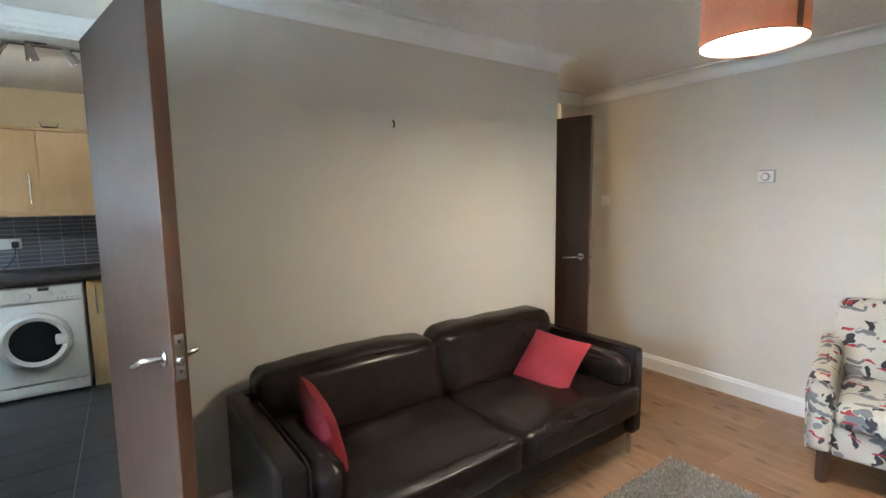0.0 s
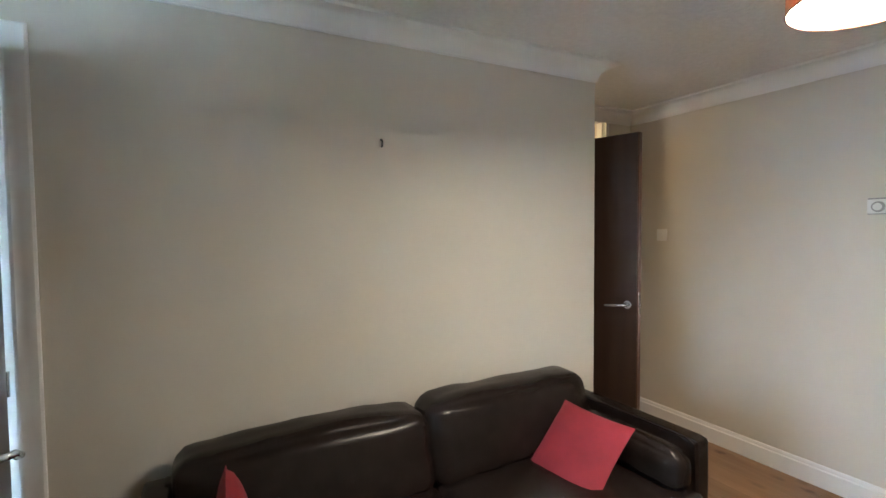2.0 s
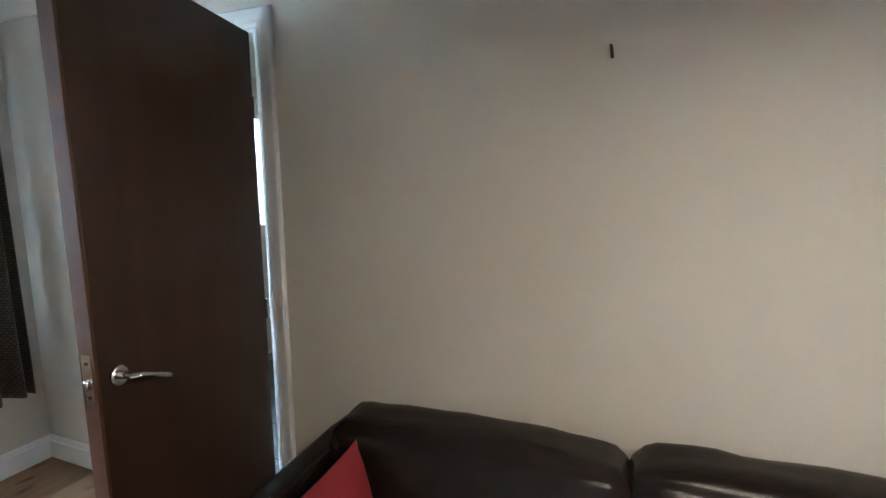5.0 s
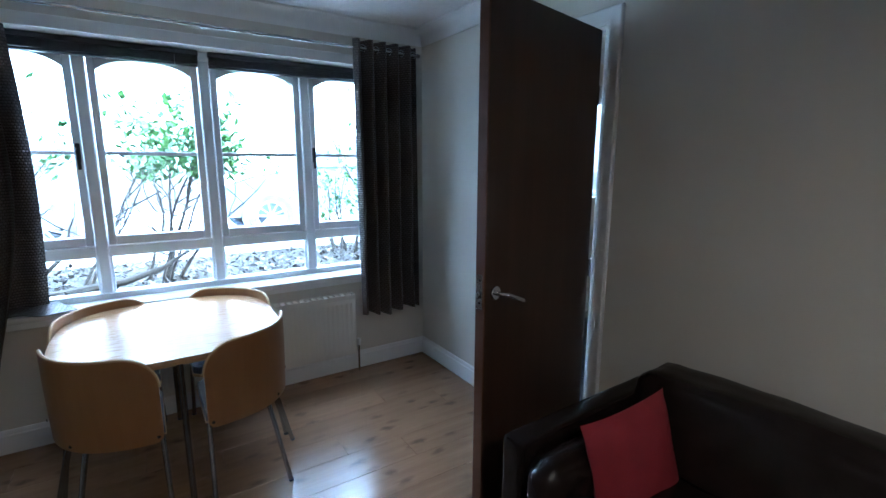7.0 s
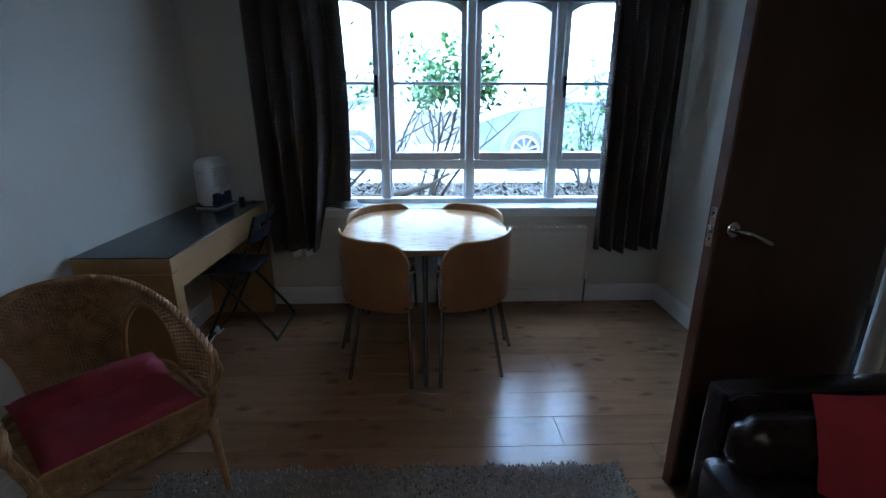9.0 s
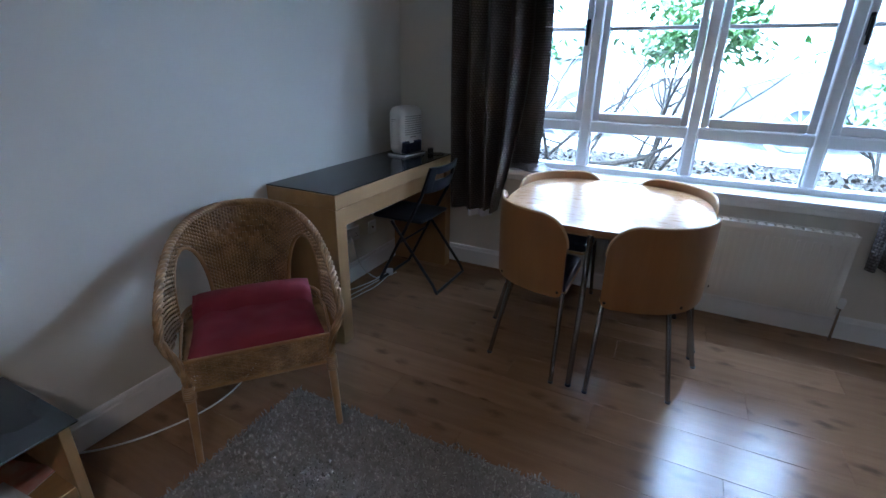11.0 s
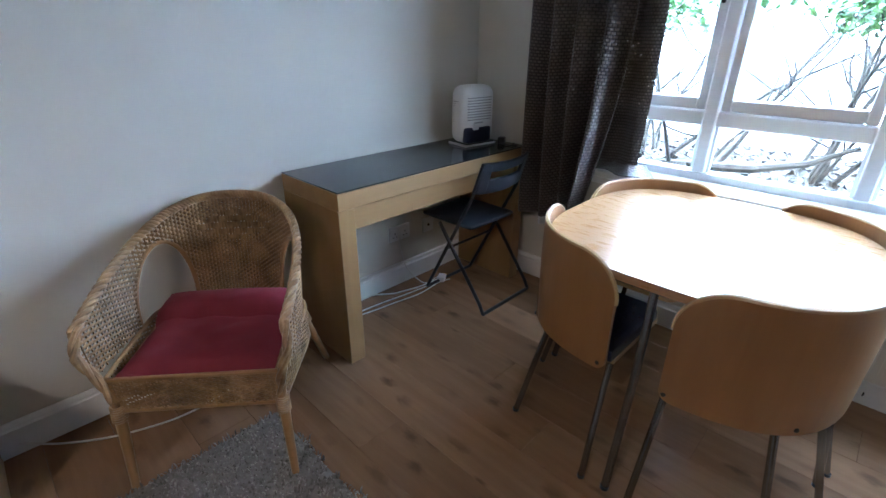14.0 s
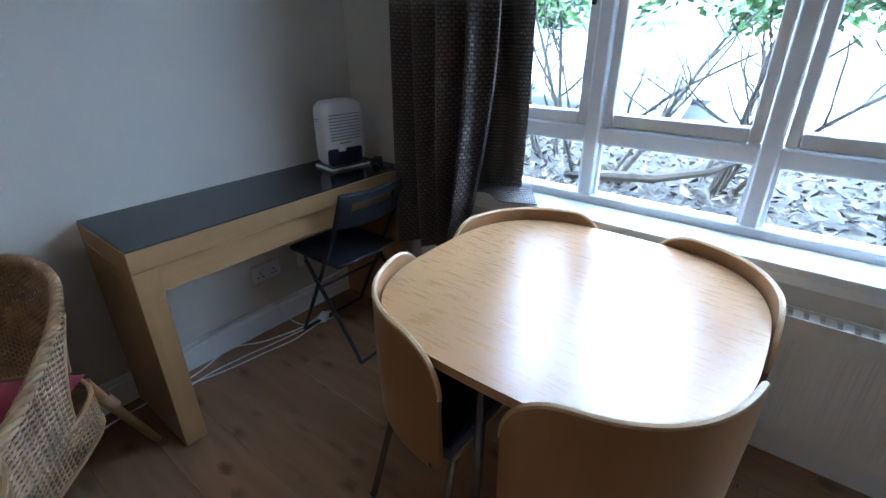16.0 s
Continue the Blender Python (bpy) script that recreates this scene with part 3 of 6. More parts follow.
# blinds drawn up under the head
for ya, yb in ((y0 + 0.01, -1.43), (-1.38, y1 - 0.01)):
    bl = thing("venetian_blind", "dark grey slatted blind drawn up at the window head", "blind", group="window blinds")
    part("head_rail", box(XG + 0.012, ya, z1 - 0.034, XG + 0.05, yb, z1 - 0.004, 0.004, 1), M_BLIND, bl)
    for k in range(7):
        zz = z1 - 0.042 - k * 0.0055
        part("slat", box(XG + 0.012 + 0.002 * (k % 2), ya + 0.004, zz, XG + 0.055, yb - 0.004, zz + 0.003), M_BLIND, bl, smooth=False)
    part("bottom_rail", box(XG + 0.014, ya + 0.004, z1 - 0.092, XG + 0.052, yb - 0.004, z1 - 0.081, 0.003, 1), M_BLIND, bl)
    part("cord", tube([(XG + 0.056, yb - 0.12, z1 - 0.04), (XG + 0.057, yb - 0.12, z1 - 0.3)], 0.0015, 5), M_WHITECABLE, bl)

# kitchen window with a white blind half down
kw = thing("window_2", "white framed kitchen window", "window", kind="structure")
for nm, c in (("window_frame", (1.40, 1.15, 1.45, 2.10)), ("window_frame", (2.25, 1.15, 2.30, 2.10)), ("window_frame", (1.45, 2.05, 2.25, 2.10)), ("window_frame", (1.45, 1.15, 2.25, 1.20)), ("mullion", (1.83, 1.20, 1.87, 2.05))):
    part(nm, box(XG - 0.06, c[0], c[1], XG, c[2], c[3], 0.005, 1), M_WINDOW, kw)
for a, b in ((1.45, 1.83), (1.87, 2.25)):
    part("pane", box(XG - 0.036, a, 1.20, XG - 0.03, b, 2.05), M_GLASS, kw, smooth=False).visible_shadow = False
kb = thing("kitchen_blind", "white slatted blind hanging in the kitchen window", "blind")
part("head_rail", box(XG + 0.02, 1.41, 2.06, XG + 0.05, 2.29, 2.095, 0.004, 1), M_PLASTIC, kb)
for k in range(34):
    zz = 2.045 - k * 0.025
    bm = box(-0.011, 1.42, -0.0006, 0.011, 2.28, 0.0006)
    bmesh.ops.rotate(bm, matrix=Matrix.Rotation(radians(76), 3, "Y"), verts=bm.verts[:])
    bmesh.ops.translate(bm, vec=(XG + 0.035, 0, zz), verts=bm.verts[:])
    part("slat", bm, M_PLASTIC, kb, smooth=False)

# ---- doors ----


def casing(y_face, x0, x1, ztop, sign):
    """Moulded architrave round an opening, standing out by sign along y."""
    bm = bmesh.new()
    prof = [(0.0, 0.0), (0.0, 0.012), (0.012, 0.018), (0.03, 0.014), (0.045, 0.02), (0.062, 0.02), (0.068, 0.014), (0.068, 0.0)]
    pts = [((x0, 0), (-1, 0)), ((x0, ztop), (-1, 1)), ((x1, ztop), (1, 1)), ((x1, 0), (1, 0))]
    rings = [[bm.verts.new((px + ox * a, y_face + sign * (h + 0.001), pz + oz * a)) for a, h in prof] for (px, pz), (ox, oz) in pts]
    for r0, r1 in zip(rings, rings[1:]):
        for k in range(len(prof) - 1):
            bm.faces.new((r0[k], r0[k + 1], r1[k + 1], r1[k]))
    return bm


def lining(x0, x1, ya, yb, ztop, t=0.03):
    bm = box(x0, ya, 0, x0 + t, yb, ztop)
    box(x1 - t, ya, 0, x1, yb, ztop, bm=bm)
    box(x0 + t, ya, ztop - t, x1 - t, yb, ztop, bm=bm)
    ym = (ya + yb) / 2
    box(x0 + t, ym - 0.015, 0, x0 + t + 0.012, ym + 0.02, ztop - t, bm=bm)
    box(x1 - t - 0.012, ym - 0.015, 0, x1 - t, ym + 0.02, ztop - t, bm=bm)
    return bm


structure("trim_kitchen_lining", lining(-3.35, -2.52, 0.0, 0.1, 2.09), M_WHITE, "white painted door lining", "door frame")
structure("trim_kitchen_casing", casing(0.0, -3.335, -2.525, 2.075, -1), M_WHITE, "white moulded door architrave", "architrave", True)
structure("trim_hall_lining", lining(0.0, 0.86, YR, YR + 0.1, 2.33), M_WHITE, "white painted hall door lining", "door frame")
structure("trim_hall_transom", box(0.03, YR + 0.02, 2.036, 0.83, YR + 0.08, 2.052, 0.004, 1), M_WHITE, "white bar over the hall door", "door frame")


def lever(parent, x, z, side, toward, droop):
    """A lever handle on a round rose; side: which face, toward: which way the lever points along x."""
    y = side * 0.02
    rose = part("door_handle", lathe([(0, 0), (0.026, 0), (0.026, 0.006), (0.023, 0.009), (0.0, 0.009)], 24, m=Matrix.Translation((x, y, z)) @ Matrix.Rotation(radians(-90 * side), 4, "X")), M_CHROME, parent, "brushed steel lever handle")
    a = y + side * 0.009
    b = y + side * 0.05
    part("lever", tube([(x, a, z), (x, b - side * 0.012, z), (x + toward * 0.012, b, z), (x + toward * 0.105, b + side * 0.004, z - 0.004 - droop), (x + toward * 0.115, b - side * 0.003, z - 0.005 - droop * 1.1)], 0.0085, 10), M_CHROME, rose)


def hinged_door(name, label, width, height, m, lever_z, droop):
    """Origin at the hinge's foot, the leaf along +x, 40 mm thick."""
    d = thing(name, label, "door", m, kind="structure")
    part("leaf", box(0.004, -0.02, 0.008, width - 0.008, 0.02, height, 0.002, 1), M_DOOR, d, "dark stained flush veneer")
    part("edge_lipping", box(width - 0.0085, -0.0202, 0.008, width, 0.0202, height, 0.001, 1), M_DOOREDGE, d, "reddish brown edge lipping")
    part("latch_plate", box(width - 0.0005, -0.0125, lever_z - 0.055, width + 0.0015, 0.0125, lever_z + 0.075), M_CHROME, d, "steel latch plate", False)
    part("latch_bolt", box(width + 0.0015, -0.008, lever_z - 0.012, width + 0.011, 0.006, lever_z + 0.012, 0.003, 1), M_CHROME, d)
    for s in (-0.035, 0.05):
        part("screw", box(width + 0.0015, -0.004, lever_z + s, width + 0.0022, 0.004, lever_z + s + 0.008), M_BLACKPL, d, smooth=False)
    for side in (1, -1):
        lever(d, width - 0.062, lever_z, side, -1, droop)
    for hz in (0.22, 1.0, 1.78):
        part("hinge", tube([(0.0, 0.022, hz - 0.04), (0.0, 0.022, hz + 0.04)], 0.006, 10), M_CHROME, d)
    return d


hinged_door("door_1", "dark wooden kitchen door standing open into the room", 0.775, 2.05, pose(-2.56, -0.035, 0, 0, 0, -90 + 12.8), 1.02, 0.035)
hinged_door("door_2", "dark wooden hall door standing open beside the wall", 0.775, 2.03, pose(0.06, YR - 0.03, 0, 0, 0, -90 + 17.4), 1.02, 0.004)

# ---- fittings on the walls ----
nail = solo("picture_hook", tube([(-1.272, 0.0, 1.872), (-1.272, -0.012, 1.872), (-1.27, -0.016, 1.862), (-1.268, -0.01, 1.845), (-1.268, -0.002, 1.842)], 0.0045, 8), M_BLACKPL, "small dark metal hook on the cream wall", "hook")


def wall_plate(name, label, category, m, w, h, material=M_PLASTIC, d=0.009):
    ob = thing(name, label, category, m)
    part("plate", box(-w / 2, -d, -h / 2, w / 2, 0, h / 2, 0.003, 2), material, ob)
    return ob


sw = wall_plate("light_switch", "white plastic light switch on the cream wall", "switch", pose(XB, 0.40, 1.42, 0, 0, -90), 0.086, 0.086)
part("rocker", box(-0.012, -0.014, -0.02, 0.012, -0.009, 0.02, 0.002, 1), M_PLASTIC, sw)
ch = wall_plate("door_chime", "square grey and white wall unit with a round dial", "thermostat", pose(XB, -0.868, 1.577, 0, 0, -90), 0.1, 0.085, M_GREYPL, 0.014)
part("cover", box(-0.046, -0.03, -0.038, 0.042, -0.0142, 0.034, 0.004, 2), M_PLASTIC, ch)
part("dial", lathe([(0, 0), (0.028, 0), (0.026, 0.01), (0.0, 0.012)], 28, m=pose(0, -0.0302, -0.004, 90, 0, 0)), M_GREYPL, ch)
part("dial_cap", lathe([(0, 0), (0.019, 0), (0.018, 0.004), (0.0, 0.005)], 28, m=pose(0, -0.042, -0.004, 90, 0, 0)), M_PLASTIC, ch)


def socket(m, group="desk wall sockets"):
    s = wall_plate("wall_socket", "white double wall socket under the desk", "socket", m, 0.146, 0.086)
    s["group"] = group
    for x in (-0.036, 0.036):
        bm = bmesh.new()
        for px, pz, w, h in ((x, 0.002, 0.003, 0.004), (x - 0.011, -0.018, 0.004, 0.003), (x + 0.011, -0.018, 0.004, 0.003)):
            box(px - w, -0.0096, pz - h, px + w, -0.0085, pz + h, bm=bm)
        part("pin_holes", bm, M_BLACKPL, s, smooth=False)
        part("rocker", box(x + 0.012, -0.012, 0.018, x + 0.022, -0.009, 0.034, 0.001, 1), M_PLASTIC, s)
    return s


socket(pose(-3.52, YD, 0.31, 0, 0, 180))
s2 = wall_plate("wall_socket", "white aerial socket under the desk", "socket", pose(-3.74, YD, 0.30, 0, 0, 180), 0.086, 0.086)
s2["group"] = "desk wall sockets"
part("port", lathe([(0, 0), (0.008, 0), (0.006, 0.006), (0, 0.006)], 14, m=pose(0, -0.009, 0, 90, 0, 0)), M_BLACKPL, s2)

# radiator under the window
rad = thing("radiator", "white panel radiator under the window", "radiator")
ry0, ry1, rz0, rz1 = -1.83, -0.60, 0.15, 0.585
part("front_panel", box(XW + 0.085, ry0, rz0, XW + 0.1, ry1, rz1 - 0.02, 0.005, 2), M_RADIATOR, rad)
for k in range(36):
    yy = ry0 + 0.035 + k * (ry1 - ry0 - 0.07) / 35
    part("flute", box(XW + 0.099, yy - 0.007, rz0 + 0.035, XW + 0.1018, yy + 0.007, rz1 - 0.055, 0.003, 1), M_RADIATOR, rad)
part("back_panel", box(XW + 0.03, ry0, rz0, XW + 0.042, ry1, rz1 - 0.02, 0.004, 1), M_RADIATOR, rad)
for yy in (ry0, ry1 - 0.004):
    part("side_cover", box(XW + 0.028, yy, rz0, XW + 0.102, yy + 0.004, rz1, 0.001, 1), M_RADIATOR, rad)
bm = bmesh.new()
for k in range(30):
    yy = ry0 + 0.01 + k * (ry1 - ry0 - 0.02) / 30
    box(XW + 0.032, yy, rz1 - 0.012, XW + 0.098, yy + 0.026, rz1 - 0.006, bm=bm)
box(XW + 0.028, ry0, rz1 - 0.016, XW + 0.034, ry1, rz1, bm=bm)
box(XW + 0.096, ry0, rz1 - 0.03, XW + 0.102, ry1, rz1, bm=bm)
part("top_grille", bm, M_RADIATOR, rad, smooth=False)
part("pipe", tube([(XW + 0.06, ry1 + 0.03, 0.0), (XW + 0.06, ry1 + 0.03, 0.19), (XW + 0.06, ry1 - 0.01, 0.19)], 0.0075, 10), M_CHROME, rad)
part("valve", lathe([(0, 0), (0.013, 0), (0.015, 0.02), (0.015, 0.045), (0.01, 0.05), (0, 0.05)], 16, m=pose(XW + 0.06, ry1 + 0.03, 0.195)), M_PLASTIC, rad)
for yy in (ry0 + 0.2, ry1 - 0.2):
    part("bracket", box(XW, yy - 0.015, rz0 + 0.05, XW + 0.03, yy + 0.015, rz1 - 0.06), M_RADIATOR, rad, smooth=False)

# curtain pole and curtains
pole = thing("curtain_pole", "thin dark steel curtain pole over the window", "curtain pole")
PX, PZ = XW + 0.09, 2.205
part("pole", tube([(PX, -2.86, PZ), (PX, -0.1, PZ)], 0.0095, 12), M_CHROME, pole)
for yy in (-2.87, -0.09):
    part("finial", lathe([(0, -0.02), (0.013, -0.015), (0.016, 0), (0.013, 0.015), (0, 0.02)], 16, m=pose(PX, yy, PZ, 90, 0, 0)), M_CHROME, pole)
for yy in (-2.7, -1.42, -0.14):
    part("bracket", tube([(XW, yy, PZ + 0.02), (PX - 0.02, yy, PZ + 0.02), (PX, yy, PZ - 0.012)], 0.006, 8), M_CHROME, pole)


def curtain(label, ya, yb, zb, folds, hem, seed, extra=None):
    """A pleated curtain on eyelets, hanging from the pole; extra(u, v) shifts it."""
    c = thing("curtain", label, "curtain", group="window curtains")
    width = abs(yb - ya)
    length = PZ + 0.05 - zb

    def fn(u, v):
        z = PZ + 0.05 - v * length + hem * math.sin(u * 9 + seed) * v
        amp = 0.036 + 0.016 * v + 0.026 * v * noise.noise(Vector((u * 3, v * 1.2, seed)))
        ph = u * folds * 2 * math.pi + 1.5 * v * noise.noise(Vector((u * 2.0, v * 1.5, seed + 4)))
        x = PX + amp * math.sin(ph) + 0.012 * v
        y = ya + (yb - ya) * (u + 0.02 * v * math.sin(u * 7 + seed))
        if extra:
            dx, dy, dz = extra(u, v)
            x, y, z = x + dx, y + dy, z + dz
        return (x, y, z)

    part("cloth", grid_sheet(fn, folds * 18, 50, 0.003, (width * 2.0, length)), M_CURTAIN, c, "dark brown cloth with a fine woven dash pattern")
    for k in range(folds * 2):
        u = (k + 0.5) / (folds * 2)
        bm = bmesh.new()
        ring = [(PX + 0.003 * math.cos(a), ya + (yb - ya) * u + 0.021 * math.cos(a), PZ + 0.021 * math.sin(a)) for a in [2 * math.pi * j / 14 for j in range(14)]]
        part("eyelet", tube(ring, 0.0035, 6, bm, closed=True), M_CHROME, c)
    return c


curtain("dark brown woven curtain hanging beside the window corner", -0.56, -0.10, 0.425, 5, 0.012, 1.0)


def bunch(u, v):
    # gathered towards the wall low down, bellying towards the glass half way
    b = math.sin(math.pi * min(max((v - 0.05) / 0.95, 0), 1)) ** 1.3
    e = max(0.0, u - 0.5) * 2
    return (0.06 * v * (1 - u), 0.07 * b * e - 0.13 * v ** 2.5 * e + 0.06 * v * v * (1 - e), 0.03 * v * (1 - u) + 0.02 * e * v)


curtain("dark brown woven curtain bunched beside the desk corner", -2.80, -2.33, 0.43, 4, 0.014, 2.4, bunch)


def tail(u, v):
    z = PZ - 0.01 - v * (PZ - 0.01 - 0.722)
    x = XG + 0.075 + 0.012 * math.sin(u * 15 + 1) + 0.06 * (1 - v)
    y = -2.55 + 0.3 * u + 0.03 * math.sin(v * 3.0) * u
    return (x, y, z)


def tail_foot(u, v):
    r = 0.0 + v * 0.13
    return (XG + 0.075 + 0.03 * math.sin(u * 11) + r, -2.55 + 0.34 * u + 0.10 * v * u, 0.7165 + 0.022 * (1 - v) ** 2 + 0.006 * abs(math.sin(u * 9 + v * 4)))


tc = thing("curtain_tail", "inner fold of dark brown curtain resting on the window board", "curtain", group="window curtains")
part("cloth", grid_sheet(tail, 36, 40, 0.003, (0.55, 1.5)), M_CURTAIN, tc)
part("hem", grid_sheet(tail_foot, 30, 12, 0.003, (0.45, 0.16)), M_CURTAIN, tc)
part("lining_edge", grid_sheet(lambda u, v: (PX + 0.075 + 0.025 * math.sin(u * 12), -2.62 + 0.16 * u, 0.452 - 0.04 * v + 0.012 * u), 20, 3, 0.002), M_PAPER, tc, "white lining showing at the hem")

# pendant lamp
pl = thing("pendant_lamp", "lit pendant lamp with an orange fabric drum shade", "lamp", pose(-0.62, -1.455, 0))
R = 0.165
part("shade", lathe([(R, 1.985), (R - 0.004, 2.235), (R - 0.006, 2.235), (R - 0.002, 1.985), (R, 1.985)], 64), M_SHADE, pl, "orange brown fabric drum")
part("seam", box(-0.012, -R - 0.0015, 1.99, 0.012, -R + 0.001, 2.232), M_DOOREDGE, pl, "dark seam of the shade", False).rotation_euler = (0, 0, radians(-18))
part("shade_ring", tube([((R - 0.001) * math.cos(a), (R - 0.001) * math.sin(a), 1.985) for a in [2 * math.pi * k / 48 for k in range(48)]], 0.0025, 6, closed=True), M_DOOREDGE, pl)
part("diffuser", lathe([(0, 1.99), (R - 0.004, 1.99), (R - 0.004, 1.994), (0, 1.994)], 48), M_DIFFUSER, pl, "glowing white diffuser disc")
# unseen disc added to keep the diffuser's glow off the shade's inside
part("diffuser_cap", lathe([(0, 1.995), (R - 0.005, 1.995), (R - 0.005, 1.998), (0, 1.998)], 48), M_WHITE, pl)
part("cord", tube([(0, 0, 2.2), (0, 0, H)], 0.003, 8), M_WHITECABLE, pl)
part("lamp_holder", lathe([(0, 2.14), (0.018, 2.14), (0.02, 2.19), (0.012, 2.21), (0, 2.21)], 20), M_PLASTIC, pl)
part("ceiling_rose", lathe([(0, H - 0.03), (0.02, H - 0.028), (0.045, H - 0.008), (0.045, H - 0.001), (0, H - 0.001)], 28), M_PLASTIC, pl)
for a in (0, 120, 240):
    c, s = math.cos(radians(a)), math.sin(radians(a))
    part("spider_arm", tube([(0.015 * c, 0.015 * s, 2.2), ((R - 0.006) * c, (R - 0.006) * s, 2.225)], 0.002, 6), M_CHROME, pl)

# ---- living room furniture ----


def soft_box(x0, y0, z0, x1, y1, z1, r, puff=0.0, cuts=10, wrinkle=0.0, seed=0.0, bm=None):
    """A padded block: rounded edges, swollen faces, faint creases."""
    own = bmesh.new()
    bmesh.ops.create_cube(own, size=2.0)
    bmesh.ops.subdivide_edges(own, edges=own.edges[:], cuts=cuts, use_grid_fill=True)
    c = Vector(((x0 + x1) / 2, (y0 + y1) / 2, (z0 + z1) / 2))
    h = Vector((abs(x1 - x0) / 2, abs(y1 - y0) / 2, abs(z1 - z0) / 2))
    for v in own.verts:
        u = v.co.copy()
        p = Vector((math.sin(u.x * math.pi / 2), math.sin(u.y * math.pi / 2), math.sin(u.z * math.pi / 2))) * 0.5 + u * 0.5
        q = Vector((p.x * h.x, p.y * h.y, p.z * h.z))
        inner = Vector([max(-h[k] + r, min(h[k] - r, q[k])) for k in range(3)])
        d = q - inner
        n = d.normalized() if d.length > 1e-9 else Vector()
        q = inner + n * r if d.length > 1e-9 else q
        a = [1 - u[k] ** 2 for k in range(3)]
        for k in range(3):
            if abs(u[k]) > 0.999:
                q[k] += math.copysign(puff * a[(k + 1) % 3] * a[(k + 2) % 3], u[k])
        if wrinkle:
            w = q * 9 + Vector((seed, seed * 0.7, 0))
            q += n * wrinkle * noise.noise(w) + Vector((0, 0, wrinkle * 0.6 * noise.noise(w * 2.3)))
        v.co = c + q
    if bm is None:
        return own
    me = bpy.data.meshes.new("tmp")
    own.to_mesh(me)
    own.free()
    bm.from_mesh(me)
    bpy.data.meshes.remove(me)
    return bm


# sofa
so = thing("sofa", "dark brown leather two-seat sofa on chrome legs against the wall", "sofa", Matrix.Translation((-0.19, -0.03, 0)) @ Matrix.Rotation(radians(1.9), 4, "Z") @ Matrix.Translation((0.19, 0.03, 0)))
SX0, SX1, SYF, SYB = -2.185, -0.19, -0.80, -0.03
part("base_frame", soft_box(SX0 + 0.09, SYF + 0.02, 0.14, SX1 - 0.09, SYB, 0.30, 0.02, 0.004), M_LEATHER, so)
part("back_frame", soft_box(SX0 + 0.06, SYB - 0.10, 0.30, SX1 - 0.06, SYB, 0.64, 0.03, 0.006), M_LEATHER, so)
for s in (0, 1):
    xa, xb = ((SX0, SX0 + 0.095), (SX1 - 0.095, SX1))[s]
    arm = part("armrest", soft_box(xa, SYF, 0.14, xb, SYB, 0.625, 0.018, 0.004, 12, 0.002, s), M_LEATHER, so)
    seam_x = xb if s == 0 else xa
    part("piping", tube([(seam_x, SYF + 0.01, 0.2), (seam_x, SYF - 0.002, 0.4), (seam_x, SYF + 0.006, 0.612), (seam_x, SYF + 0.04, 0.627), (seam_x, SYB - 0.03, 0.627)], 0.005, 6), M_LEATHER, arm)
    bx0, bx1 = ((xb + 0.003, xb + 0.135), (xa - 0.135, xa - 0.003))[s]
    part("arm_bolster", soft_box(bx0, SYF - 0.005, 0.425, bx1, SYB - 0.24, 0.60, 0.06, 0.012, 12, 0.006, 3 + s), M_LEATHER, so, "loose leather arm pad")
mid = (SX0 + SX1) / 2 + 0.015
for s, (xa, xb) in enumerate(((SX0 + 0.098, mid - 0.003), (mid + 0.003, SX1 - 0.098))):
    seat = part("seat_cushion", soft_box(xa, SYF - 0.055, 0.285, xb, SYB - 0.20, 0.445, 0.035, 0.014, 16, 0.006, 5 + 3 * s), M_LEATHER, so, "plump creased leather seat pad")
    part("piping", tube([(xa + 0.02, SYF - 0.057, 0.425), ((xa + xb) / 2, SYF - 0.071, 0.43), (xb - 0.02, SYF - 0.057, 0.425)], 0.004, 6), M_LEATHER, seat)
    back = soft_box(xa, -0.105, 0.42, xb, 0.105, 0.735 + 0.012 * s, 0.055, 0.016, 16, 0.007, 9 + 4 * s)
    for v in back.verts:
        v.co.y += (v.co.z - 0.42) * 0.26 - 0.205
        v.co.z += 0.012 * noise.noise(Vector((v.co.x * 2.2, 3.0 + s, 0))) if v.co.z > 0.6 else 0
    bk = part("back_cushion", back, M_LEATHER, so, "plump leather back pad")
    part("piping", tube([(xa + 0.03, -0.20, 0.708), ((xa + xb) / 2, -0.212, 0.72 + 0.012 * s), (xb - 0.03, -0.20, 0.708)], 0.004, 6), M_LEATHER, bk)
for x in (SX0 + 0.04, SX1 - 0.04):
    for y in (SYF + 0.05, SYB - 0.06):
        part("leg", tube([(x, y, 0.0), (x, y, 0.145)], 0.0135, 14), M_CHROME, so, "chrome tube leg")

# scatter cushions on the sofa
solo("red_cushion", pillow(0.365, 0.37, 0.10, 18, 0.5, 0.05, seed=1), M_RED, "square red cotton cushion propped on the sofa", "cushion", "red sofa cushions",
     m=Matrix.Translation((-0.575, -0.48, 0.528)) @ Matrix.Rotation(radians(-80), 4, "Z") @ Matrix.Rotation(radians(45), 4, "X") @ Matrix.Rotation(radians(-3), 4, "Z"))
solo("red_cushion", pillow(0.345, 0.38, 0.095, 18, 0.5, 0.08, seed=7), M_RED, "square red cotton cushion leaning on the sofa arm", "cushion", "red sofa cushions",
     m=Matrix.Translation((-1.905, -0.53, 0.555)) @ Matrix.Rotation(radians(-5), 4, "Z") @ Matrix.Rotation(radians(77), 4, "Y") @ Matrix.Rotation(radians(5), 4, "Z"))

